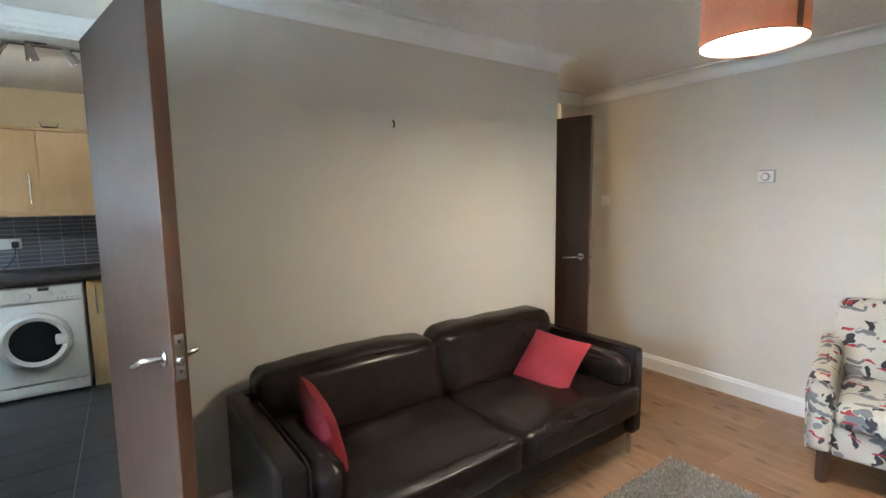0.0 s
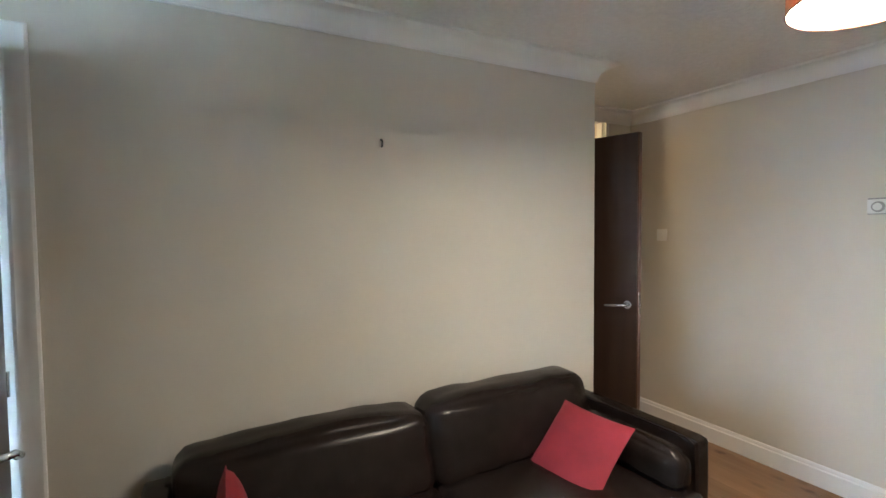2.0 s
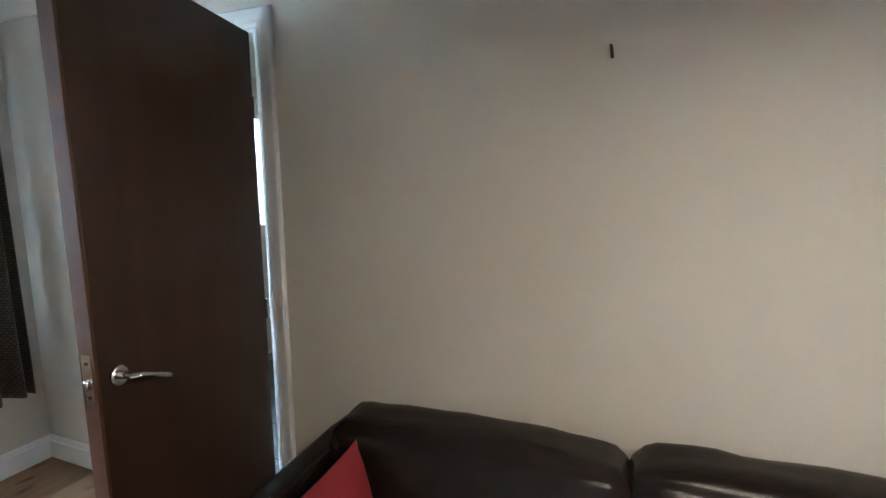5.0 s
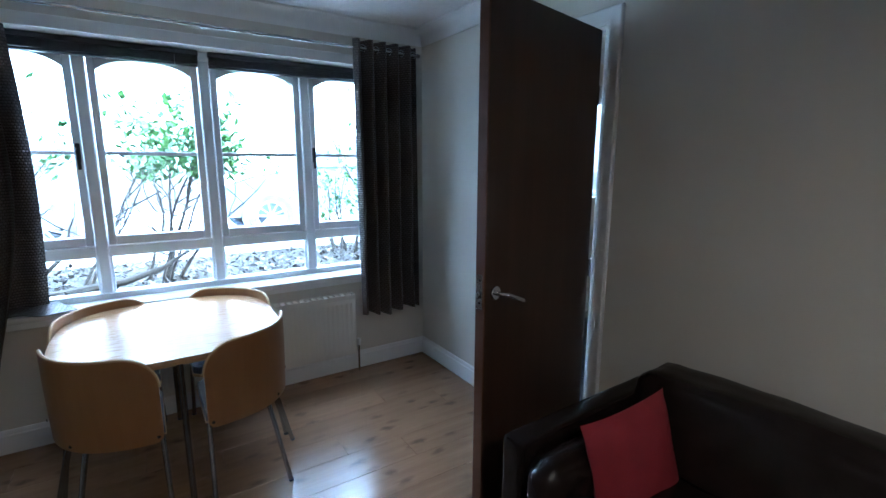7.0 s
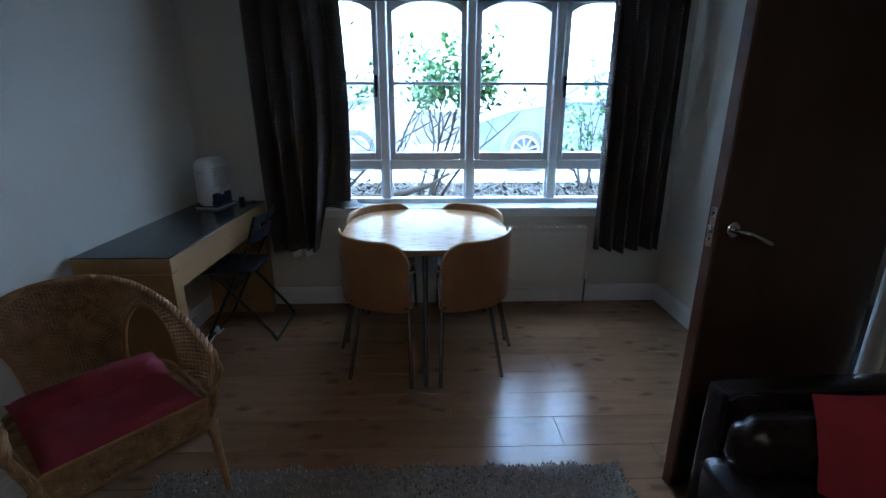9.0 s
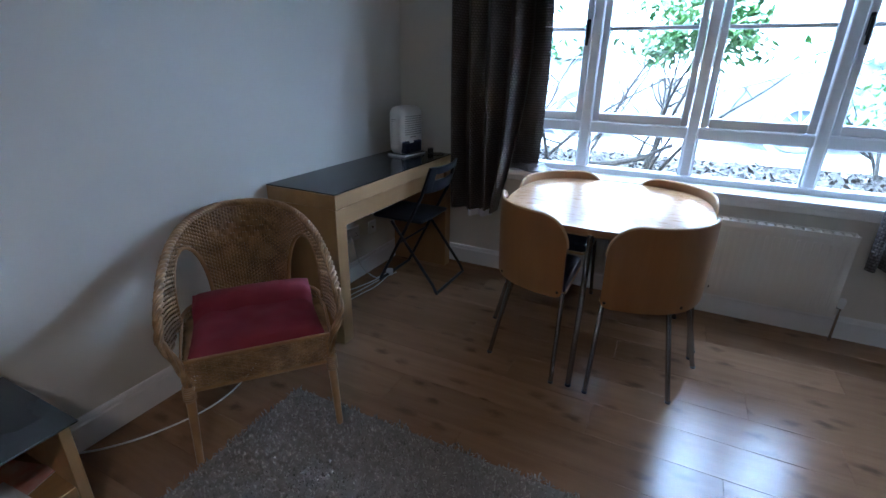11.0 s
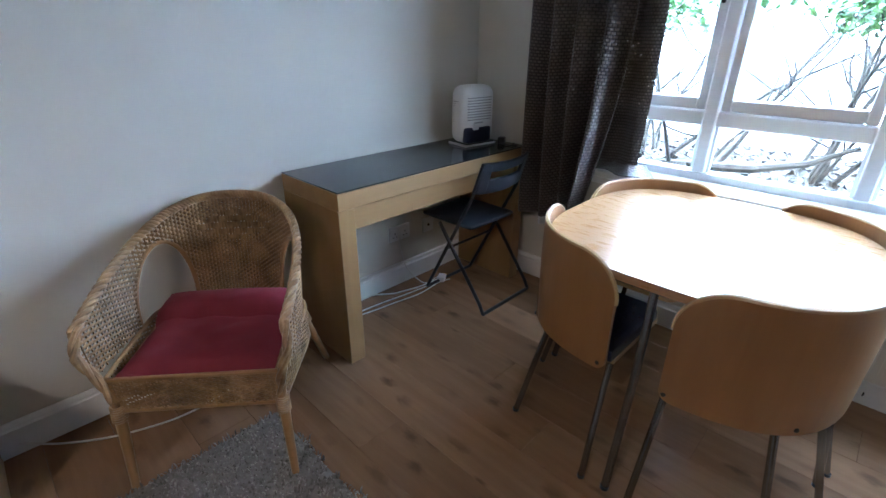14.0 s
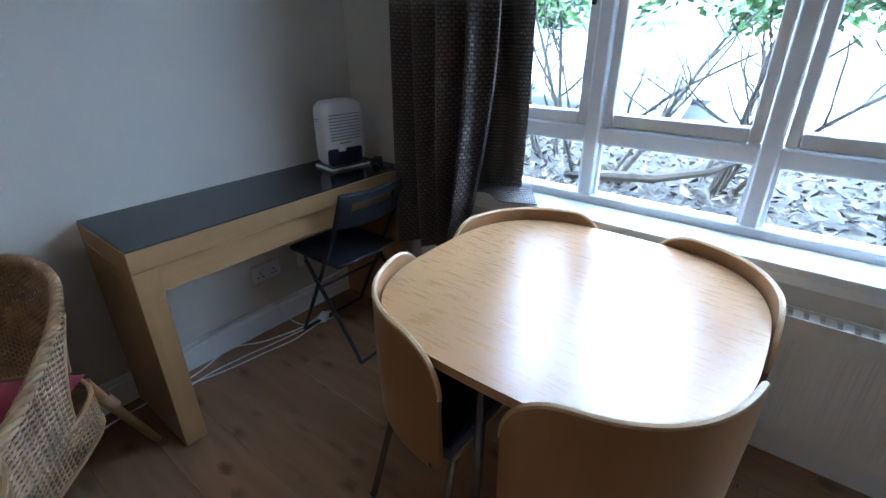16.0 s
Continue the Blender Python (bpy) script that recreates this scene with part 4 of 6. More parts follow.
# ---- dining set ----
TC = (-3.555, -1.715)
TA, TN = 0.453, 2.9


def rounded(th, a, n=TN):
    c, s = math.cos(th), math.sin(th)
    return (a * math.copysign(abs(c) ** (2 / n), c), a * math.copysign(abs(s) ** (2 / n), s))


def slab(outline, za, zb, bm=None):
    bm = bm or bmesh.new()
    lo = [bm.verts.new((x, y, za)) for x, y in outline]
    hi = [bm.verts.new((x, y, zb)) for x, y in outline]
    bm.faces.new(lo[::-1])
    bm.faces.new(hi)
    n = len(outline)
    for k in range(n):
        bm.faces.new((lo[k], lo[(k + 1) % n], hi[(k + 1) % n], hi[k]))
    return bm


dt = thing("dining_table", "compact birch dining table with rounded sides and steel legs", "table", pose(TC[0], TC[1], 0))
ring = [rounded(2 * math.pi * k / 96 + 0.001, TA) for k in range(96)]
top = slab(ring, 0.704, 0.729)
rim = [e for e in top.edges if all(abs(v.co.z - 0.729) < 1e-5 for v in e.verts)]
bmesh.ops.bevel(top, geom=rim, offset=0.003, segments=2, profile=0.5, affect="EDGES")
part("tabletop", top, M_TABLETOP, dt, "glossy birch veneer top")
part("under_frame", slab([rounded(2 * math.pi * k / 48 + 0.001, TA - 0.09) for k in range(48)], 0.664, 0.703), M_BIRCHEDGE, dt)
for k in range(4):
    c, s = math.cos(math.pi / 2 * k), math.sin(math.pi / 2 * k)
    leg = part("leg", tube([(0.415 * c, 0.415 * s, 0.70), (0.425 * c, 0.425 * s, 0.4), (0.485 * c, 0.485 * s, 0.0)], 0.0125, 12), M_LEGSTEEL, dt, "slim splayed steel leg")
    part("foot_cap", lathe([(0, 0), (0.014, 0), (0.014, 0.012), (0, 0.012)], 12, m=Matrix.Translation((0.485 * c, 0.485 * s, 0))), M_BLACKPL, leg)


def shell_point(u):
    th0 = math.asin((0.075 / 0.45) ** (TN / 2))
    return rounded(th0 + (math.pi / 2 - 2 * th0) * u, TA + 0.02)


SHELL = [shell_point(k / 60) for k in range(61)]
ARC = [0.0]
for p, q in zip(SHELL, SHELL[1:]):
    ARC.append(ARC[-1] + math.dist(p, q))


def on_shell(s):
    k = 0
    while k < 59 and ARC[k + 1] < s:
        k += 1
    f = (s - ARC[k]) / (ARC[k + 1] - ARC[k])
    return Vector((SHELL[k][0] + f * (SHELL[k + 1][0] - SHELL[k][0]), SHELL[k][1] + f * (SHELL[k + 1][1] - SHELL[k][1]), 0))


def shell_heights(s):
    e = min(s, ARC[-1] - s)
    rt, rb = 0.13, 0.035
    zt = 0.766 if e > rt else 0.766 - rt + math.sqrt(max(rt * rt - (rt - e) ** 2, 0))
    zb = 0.405 if e > rb else 0.405 + rb - math.sqrt(max(rb * rb - (rb - e) ** 2, 0))
    return zb, zt


def shell_fn(u, v):
    s = ARC[-1] * (0.5 - 0.5 * math.cos(math.pi * u))
    p = on_shell(s)
    zb, zt = shell_heights(s)
    z = zb + (zt - zb) * v
    k = 1.0 - 0.06 * max(0.0, 0.62 - z)
    return (p.x * k, p.y * k, z)


dc = thing("dining_chair", "curved birch corner chair tucked under the dining table", "chair", pose(TC[0], TC[1], 0), "chairs round the table")
shell = part("backrest_shell", grid_sheet(shell_fn, 56, 10, 0.013), M_BIRCH, dc, "bent birch plywood shell")
edge_pts = []
for k in range(57):
    p = Vector(shell_fn(k / 56, 1.0))
    q = Vector((p.x, p.y, 0)).normalized()
    edge_pts.append(p - q * 0.0065 + Vector((0, 0, 0.0005)))
part("ply_edge", tube(edge_pts, 0.0072, 6), M_BIRCHEDGE, shell, "pale plywood edge")
for e in (0.1, 0.5, 0.9):
    p = Vector(shell_fn(e, 0.09))
    q = Vector((p.x, p.y, 0)).normalized()
    part("bolt", lathe([(0, 0), (0.007, 0), (0.005, 0.003), (0, 0.004)], 12, m=Matrix.Translation(p + q * 0.013) @ q.to_track_quat("Z", "Y").to_matrix().to_4x4()), M_BLACKPL, shell)
so_ring = [tuple(Vector(shell_fn(k / 20, 0.2))[:2]) for k in range(21)]
so_ring = [(x * 0.93, y * 0.93) for x, y in so_ring] + [(0.07, 0.10), (0.10, 0.07)]
seat = slab(so_ring, 0.425, 0.462)
bmesh.ops.bevel(seat, geom=[e for e in seat.edges if all(abs(v.co.z - 0.462) < 1e-5 for v in e.verts)], offset=0.012, segments=2, profile=0.5, affect="EDGES")
part("seat", seat, M_NAVY, dc, "dark blue upholstered seat")
part("seat_board", slab([(x * 0.96, y * 0.96) for x, y in so_ring], 0.41, 0.424), M_BIRCHEDGE, dc)
for tp, ft in (((0.40, 0.085), (0.50, 0.075)), ((0.085, 0.40), (0.075, 0.50)), ((0.335, 0.335), (0.405, 0.405))):
    lg = part("leg", tube([(tp[0], tp[1], 0.412), ((tp[0] * 2 + ft[0]) / 3, (tp[1] * 2 + ft[1]) / 3, 0.28), (ft[0], ft[1], 0.0)], 0.0105, 12), M_LEGSTEEL, dc, "steel tube leg")
    part("foot_cap", lathe([(0, 0), (0.012, 0), (0.012, 0.01), (0, 0.01)], 12, m=Matrix.Translation((ft[0], ft[1], 0))), M_BLACKPL, lg)
for k in (1, 2, 3):
    copy_thing(dc, pose(TC[0], TC[1], 0, 0, 0, 90 * k))

# ---- desk corner ----
DX0, DX1, DY0, DY1, DZ = -4.075, -2.868, -3.205, -2.79, 0.78
de = thing("desk", "oak veneer dressing desk with a dark glass top", "desk")
part("desktop", box(DX0, DY0, DZ - 0.075, DX1, DY1, DZ - 0.006, 0.002, 1), M_OAK, de)
part("glass_top", box(DX0 + 0.002, DY0, DZ - 0.0055, DX1 - 0.002, DY1 - 0.002, DZ, 0.001, 1), M_DARKGLASS, de, "dark tinted glass sheet")
for xa in (DX0, DX1 - 0.075):
    part("side_panel", box(xa, DY0 + 0.001, 0.0, xa + 0.075, DY1 - 0.002, DZ - 0.076, 0.002, 1), M_OAKV, de)
part("drawer_front", box(DX0 + 0.077, DY1 - 0.04, DZ - 0.172, DX1 - 0.077, DY1 - 0.018, DZ - 0.08, 0.002, 1), M_OAK, de, "plain oak drawer front")
part("drawer_box", box(DX0 + 0.09, DY0 + 0.04, DZ - 0.165, DX1 - 0.09, DY1 - 0.041, DZ - 0.085), M_OAK, de, smooth=False)

dh = thing("dehumidifier", "small white dehumidifier with a dark water tank on the desk", "dehumidifier", pose(-3.905, -3.035, DZ, 0, 0, -8))
part("body", soft_box(-0.105, -0.07, 0.012, 0.105, 0.065, 0.30, 0.045, 0.004), M_PLASTIC, dh)
part("base", box(-0.108, -0.072, 0.0, 0.108, 0.075, 0.013, 0.006, 2), M_PLASTIC, dh)
part("base_gap", box(-0.10, -0.066, 0.012, 0.10, 0.072, 0.017), M_BLACKPL, dh, smooth=False)
for k in range(9):
    zz = 0.135 + k * 0.0135
    part("louvre_slot", box(-0.065, 0.06, zz, 0.088, 0.0705, zz + 0.0042), M_GREYPL, dh, smooth=False)
for k in range(10):
    zz = 0.12 + k * 0.0115
    part("side_slot", box(0.1005, -0.03, zz, 0.1085, 0.01, zz + 0.004), M_GREYPL, dh, smooth=False)
part("water_tank", soft_box(-0.07, 0.03, 0.018, 0.098, 0.074, 0.098, 0.012, 0.002, 6), M_NAVY, dh, "dark blue water tank")
part("tank_grip", box(0.02, 0.068, 0.085, 0.06, 0.077, 0.118, 0.004, 2), M_PLASTIC, dh)
part("maker_mark", box(-0.01, 0.0705, 0.118, 0.05, 0.0715, 0.124), M_GREYPL, dh, smooth=False)
pa = thing("power_adapter", "black plug adapter lying on the desk", "adapter", pose(-4.02, -2.92, DZ, 0, 0, 25))
part("body", box(-0.025, -0.018, 0, 0.025, 0.018, 0.034, 0.005, 2), M_BLACKPL, pa)
part("flex", tube([(0.02, 0, 0.012), (0.05, 0.02, 0.005), (0.06, 0.07, 0.004), (0.03, 0.09, 0.004), (-0.01, 0.06, 0.004)], 0.003, 6), M_BLACKPL, pa)

fc = thing("folding_chair", "black folding chair with a slotted back at the desk", "chair", pose(-3.765, -2.85, 0))
for sx in (-0.185, 0.185):
    part("back_tube", tube([(sx, -0.205, 0.012), (sx, -0.18, 0.06), (sx * 0.97, 0.10, 0.60), (sx * 0.93, 0.155, 0.766)], 0.0095, 10), M_BLACKPL, fc)
    part("rear_tube", tube([(sx * 1.06, 0.215, 0.012), (sx * 1.06, 0.19, 0.06), (sx * 1.06, -0.10, 0.435)], 0.0095, 10), M_BLACKPL, fc)
part("floor_rail", tube([(-0.185, -0.205, 0.0105), (0.185, -0.205, 0.0105)], 0.0095, 10), M_BLACKPL, fc)
part("floor_rail", tube([(-0.196, 0.215, 0.0105), (0.196, 0.215, 0.0105)], 0.0095, 10), M_BLACKPL, fc)
part("cross_rail", tube([(-0.18, -0.06, 0.29), (0.18, -0.06, 0.29)], 0.007, 8), M_BLACKPL, fc)
part("seat", soft_box(-0.175, -0.25, 0.432, 0.175, 0.10, 0.455, 0.01, -0.006), M_BLACKPL, fc, "shallow black plastic seat")
bk = soft_box(-0.178, -0.008, 0.0, 0.178, 0.008, 0.078, 0.006)
soft_box(-0.178, -0.008, 0.118, 0.178, 0.008, 0.165, 0.006, bm=bk)
for xa in (-0.178, 0.118):
    soft_box(xa, -0.0085, 0.01, xa + 0.06, 0.0085, 0.155, 0.006, bm=bk)
for v in bk.verts:
    v.co.y += 0.028 * (1 - (v.co.x / 0.178) ** 2)
bmesh.ops.transform(bk, matrix=Matrix.Translation((0, 0.113, 0.625)) @ Matrix.Rotation(radians(-16), 4, "X"), verts=bk.verts[:])
part("backrest", bk, M_BLACKPL, fc, "black plastic back with one long slot")

# cables and plug under the desk
pg = thing("extension_plug", "white and yellow plug on the floor under the desk", "plug", pose(-3.70, -3.06, 0, 0, 0, 30))
part("body", box(-0.03, -0.022, 0.0, 0.03, 0.022, 0.032, 0.006, 2), M_PLASTIC, pg)
part("yellow_tag", box(-0.07, -0.012, 0.0, -0.03, 0.014, 0.012, 0.003, 1), M_YELLOW, pg)


def cable(label, pts, r=0.0035, material=None):
    n = len(pts)
    P = [Vector(p) for p in pts]
    out = []
    for i in range(n - 1):
        p0, p1, p2, p3 = P[max(i - 1, 0)], P[i], P[i + 1], P[min(i + 2, n - 1)]
        for k in range(8):
            t = k / 8
            out.append(0.5 * ((2 * p1) + (p2 - p0) * t + (2 * p0 - 5 * p1 + 4 * p2 - p3) * t * t + (3 * p1 - p0 - 3 * p2 + p3) * t ** 3))
    out.append(P[-1])
    for o in out:
        o.z = max(o.z, r)
    return solo("cable", tube(out, r, 6), material or M_WHITECABLE, label, "cable", "floor cables")


cable("thin white cable along the skirting under the desk", [(-2.92, -3.12, 0.004), (-3.1, -3.16, 0.004), (-3.25, -3.17, 0.03), (-3.4, -3.13, 0.004), (-3.55, -3.09, 0.004), (-3.68, -3.07, 0.012)])
cable("thin white cable along the skirting under the desk", [(-2.95, -3.17, 0.1), (-3.2, -3.19, 0.13), (-3.5, -3.19, 0.13), (-3.9, -3.19, 0.13)], 0.006)
cable("thin white cable from the skirting under the wicker chair", [(-1.80, -3.19, 0.05), (-1.9, -3.14, 0.01), (-2.05, -3.05, 0.004), (-2.25, -2.99, 0.004), (-2.45, -3.02, 0.004), (-2.7, -3.12, 0.004), (-2.9, -3.14, 0.004)])
cable("thin white cable looped on the floor under the desk", [(-2.95, -3.08, 0.004), (-3.1, -3.11, 0.004), (-3.28, -3.1, 0.004), (-3.42, -3.08, 0.004), (-3.6, -3.06, 0.004), (-3.74, -3.03, 0.004)], 0.003)
cable("thin white cable looped on the floor under the desk", [(-2.94, -3.14, 0.004), (-3.15, -3.08, 0.004), (-3.35, -3.05, 0.004), (-3.5, -3.03, 0.004), (-3.66, -3.05, 0.004)], 0.003)
cable("thin white cable hanging from the wall socket", [(-3.50, -3.205, 0.3), (-3.49, -3.17, 0.22), (-3.52, -3.15, 0.1), (-3.6, -3.1, 0.004), (-3.68, -3.08, 0.02)], 0.003)

# ---- wicker chair ----
wc = thing("wicker_armchair", "woven cane armchair with arched side openings", "chair", pose(-2.405, -2.842, 0, 0, 0, -40))
WA = 0.272


def shell_plan(u):
    """The U of arms and back, seen from above; u = 0 and 1 are the fronts of the arms, +y is forwards."""
    s = 2 * u - 1
    x = WA * math.sin(s * radians(97))
    k = min(1.0, abs(s) / 0.999)
    y = -0.245 + 0.5 * k ** 2.6
    return x, y


def shell_top(u):
    s = abs(2 * u - 1)
    return 0.77 - 0.2 * s ** 2.2


def wick(u, v):
    x, y = shell_plan(u)
    zb, zt = 0.405, shell_top(u)
    z = zb + (zt - zb) * v
    flare = 1.0 + 0.075 * (z - 0.4) / 0.4
    lean = -0.10 * (z - 0.4) / 0.4 * (1 - abs(2 * u - 1) ** 2)
    return Vector((x * flare, y * flare + lean * 0.6, z))


def in_hole(u, z):
    s = abs(2 * u - 1)
    c, w = 0.56, 0.205
    d = abs(s - c) / w
    return d < 1 and z < 0.42 + 0.225 * math.sqrt(1 - d * d)


def strand(bm, pts, w, t):
    """A flat cane strip along points with its outward direction at each."""
    rings = []
    for p, n_, up in pts:
        rings.append([bm.verts.new(p + up * w * a + n_ * t * b) for a, b in ((-1, 0), (0, 1), (1, 0), (0, -1))])
    for r0, r1 in zip(rings, rings[1:]):
        for k in range(4):
            bm.faces.new((r0[k], r0[(k + 1) % 4], r1[(k + 1) % 4], r1[k]))


weave = bmesh.new()
NU = 240
rows = 46
for j in range(rows):
    run = []
    for i in range(NU + 1):
        u = i / NU
        zt = shell_top(u)
        z = 0.41 + (0.77 - 0.41) * (j + 0.5) / rows
        if z > zt - 0.004 or in_hole(u, z):
            if len(run) > 2:
                strand(weave, run, 0.0043, 0.003)
            run = []
            continue
        v = (z - 0.405) / (zt - 0.405)
        p = wick(u, v)
        n_ = Vector((p.x, p.y + 0.02, 0)).normalized()
        bulge = 0.0062 * math.cos(math.pi * (i / 3.0) + math.pi * j)
        if abs(2 * u - 1) < 0.3 and abs(z - 0.66) < 0.05 * (1 - abs(2 * u - 1) / 0.3) + 0.012:
            bulge = 0.007 * math.cos(math.pi * (i / 6.0) + math.pi * (j // 3))
        run.append((p + n_ * bulge, n_, Vector((0, 0, 1))))
    if len(run) > 2:
        strand(weave, run, 0.0043, 0.003)
tagged(part("woven_shell", weave, M_CANE, wc, "close woven cane strips"), kind="stuff")
stakes = bmesh.new()
for i in range(0, NU + 1, 3):
    u = i / NU
    run = []
    for k in range(13):
        v = k / 12
        p = wick(u, v)
        if in_hole(u, p.z):
            run = []
            continue
        n_ = Vector((p.x, p.y + 0.02, 0)).normalized()
        run.append((p, n_, Vector((-n_.y, n_.x, 0))))
    if len(run) > 1:
        strand(stakes, run, 0.0042, 0.0026)
tagged(part("upright_weave", stakes, M_CANE, wc, "thin upright canes"), kind="stuff")


def braid(pts, r, turns, name, parent):
    """Three canes twisted round a line."""
    n = len(pts)
    P = [Vector(p) for p in pts]
    bm = bmesh.new()
    for ph in (0, 2.094, 4.189):
        out = []
        a = Vector((1, 0.2, 0.1))
        for i in range(n * 6 - 5):
            f = i / 6
            k = min(int(f), n - 2)
            p = P[k].lerp(P[k + 1], f - k)
            d = (P[k + 1] - P[k]).normalized()
            a = (a - d * a.dot(d)).normalized()
            b = d.cross(a)
            w = ph + turns * 2 * math.pi * i / (n * 6)
            out.append(p + (a * math.cos(w) + b * math.sin(w)) * r * 0.6)
        tube(out, r * 0.7, 7, bm)
    return part(name, bm, M_CANE, parent, "twisted cane border")


edge = [wick(k / 60, 1.0) for k in range(61)]
fl = [Vector((-0.235, 0.262, 0.30)), Vector((-0.25, 0.275, 0.40)), Vector((-0.285, 0.285, 0.50))]
fr = [Vector((-p.x, p.y, p.z)) for p in fl]
braid(fl + edge + fr[::-1], 0.0125, 32, "braided_rim", wc)
for s in (-1, 1):
    arch = []
    for k in range(25):
        a = math.pi * k / 24
        ss = 0.56 + 0.205 * math.cos(a)
        z = 0.42 + 0.225 * math.sin(a)
        u = 0.5 + s * ss / 2
        v = (z - 0.405) / (shell_top(u) - 0.405)
        arch.append(wick(u, v))
    part("opening_hoop", tube(arch, 0.0085, 8), M_CANEPOLE, wc, "bent cane hoop round the side opening")
# seat frame with a woven apron
front_l, front_r = Vector((-0.245, 0.268, 0)), Vector((0.245, 0.268, 0))
rear = [Vector((0.265 * math.sin(radians(a)), -0.235 * math.cos(radians(a)) ** 0.6 if abs(a) < 89 else 0, 0)) for a in range(-80, 81, 10)]
loop = [front_r, front_l] + [Vector((-0.262, 0.0, 0))] + rear + [Vector((0.262, 0.0, 0))]
apron = bmesh.new()
for j in range(15):
    z = 0.29 + 0.113 * (j + 0.5) / 15
    run = []
    for a, b in zip(loop, loop[1:] + loop[:1]):
        m_ = max(2, int((b - a).length / 0.009))
        for k in range(m_):
            p = a.lerp(b, k / m_)
            n_ = Vector((p.x, p.y, 0)).normalized()
            i = len(run)
            run.append((Vector((p.x, p.y, z)) + n_ * 0.004 * math.cos(math.pi * i / 2 + math.pi * j), n_, Vector((0, 0, 1))))
    strand(apron, run, 0.0037, 0.0022)
for a, b in zip(loop, loop[1:] + loop[:1]):
    m_ = max(1, int((b - a).length / 0.018))
    for k in range(m_):
        p = a.lerp(b, k / m_)
        n_ = Vector((p.x, p.y, 0)).normalized()
        strand(apron, [(Vector((p.x, p.y, z)), n_, Vector((-n_.y, n_.x, 0))) for z in (0.29, 0.403)], 0.004, 0.0026)
tagged(part("woven_apron", apron, M_CANE, wc, "woven cane band under the seat"), kind="stuff")
part("seat_frame", slab([(p.x * 0.985, p.y * 0.985) for p in loop[::-1]], 0.345, 0.372), M_CANE, wc)
for nm, z in (("lower_hoop", 0.289), ("upper_hoop", 0.404)):
    part(nm, tube([Vector((p.x, p.y, z)) for p in loop], 0.0075, 8, closed=True), M_CANEPOLE, wc)
for tx, ty, fx, fy in ((-0.235, 0.255, -0.248, 0.29), (0.235, 0.255, 0.248, 0.29), (-0.2, -0.19, -0.27, -0.32), (0.2, -0.19, 0.27, -0.32)):
    lg = part("leg", tube([(tx, ty, 0.39), (tx * 0.8 + fx * 0.2, ty * 0.8 + fy * 0.2, 0.30), (fx, fy, 0.0)], [0.016, 0.017, 0.0125], 12), M_CANEPOLE, wc, "bare cane leg")
    wrap = bmesh.new()
    for k in range(7):
        z = 0.305 - k * 0.008
        f = (0.39 - z) / 0.39
        cx, cy = tx + (fx - tx) * f, ty + (fy - ty) * f
        tube([(cx + 0.018 * math.cos(a), cy + 0.018 * math.sin(a), z) for a in [2 * math.pi * q / 14 for q in range(14)]], 0.0042, 5, wrap, closed=True)
    part("binding", wrap, M_CANE, lg, "cane strip binding")
cu = pillow(0.455, 0.42, 0.085, 20, 0.45, 0.03, sag=0.006, seed=12, crease=0.01)
for v in cu.verts:
    if v.co.y < -0.04:
        v.co.z += 0.042 * min(1.0, (-0.04 - v.co.y) / 0.035)
sp = thing("seat_pad", "folded burgundy cotton pad on the wicker chair", "cushion", pose(-2.405, -2.842, 0.399, 0, 0, -40) @ Matrix.Translation((0, 0.045, 0)))
part("pad", cu, M_BURGUNDY, sp)
part("hem", tube([(-0.21, 0.2, 0.002), (-0.1, 0.215, 0.0), (0.1, 0.215, 0.0), (0.21, 0.2, 0.002)], 0.004, 6), M_BURGUNDY, sp, "stitched front hem")

# ---- low bench with papers ----
BX0, BX1, BY0, BY1, BZ = -1.745, -0.70, -3.205, -2.865, 0.41
be = thing("low_bench", "low oak television bench with a dark glass top", "bench")
part("top", box(BX0, BY0, BZ - 0.03, BX1, BY1, BZ - 0.006, 0.002, 1), M_OAK, be)
part("glass_top", box(BX0 + 0.001, BY0, BZ - 0.0055, BX1 - 0.001, BY1 + 0.07, BZ, 0.001, 1), M_DARKGLASS, be, "dark tinted glass sheet")
for xa in (BX0, BX1 - 0.03):
    part("side_panel", box(xa, BY0 + 0.001, 0.0, xa + 0.03, BY1 - 0.001, BZ - 0.031, 0.002, 1), M_OAKV, be)
part("shelf", box(BX0 + 0.031, BY0 + 0.001, 0.115, BX1 - 0.031, BY1 - 0.004, 0.155, 0.002, 1), M_OAK, be)
part("back_panel", box(BX0 + 0.031, BY0 + 0.002, 0.156, BX1 - 0.031, BY0 + 0.012, BZ - 0.031), M_OAK, be, smooth=False)


def paper(label, x, y, z, w, d, h, turn, material, pic=None):
    p = thing("magazine", label, "magazine", pose(x, y, z, 0, 0, turn), "papers on the bench shelf")
    part("pages", box(-w / 2, -d / 2, 0, w / 2, d / 2, h, 0.0012, 1), M_PAPER, p)
    part("cover", box(-w / 2 - 0.0008, -d / 2 - 0.0008, h, w / 2 + 0.0008, d / 2 + 0.0008, h + 0.0012), material, p, smooth=False)
    if pic:
        part("cover_picture", box(-w * 0.22, -d * 0.12, h + 0.0013, w * 0.12, d * 0.2, h + 0.0019), pic, p, smooth=False)
        part("title_bar", box(-w * 0.4, d * 0.32, h + 0.0013, w * 0.3, d * 0.37, h + 0.0019), pic, p, smooth=False)


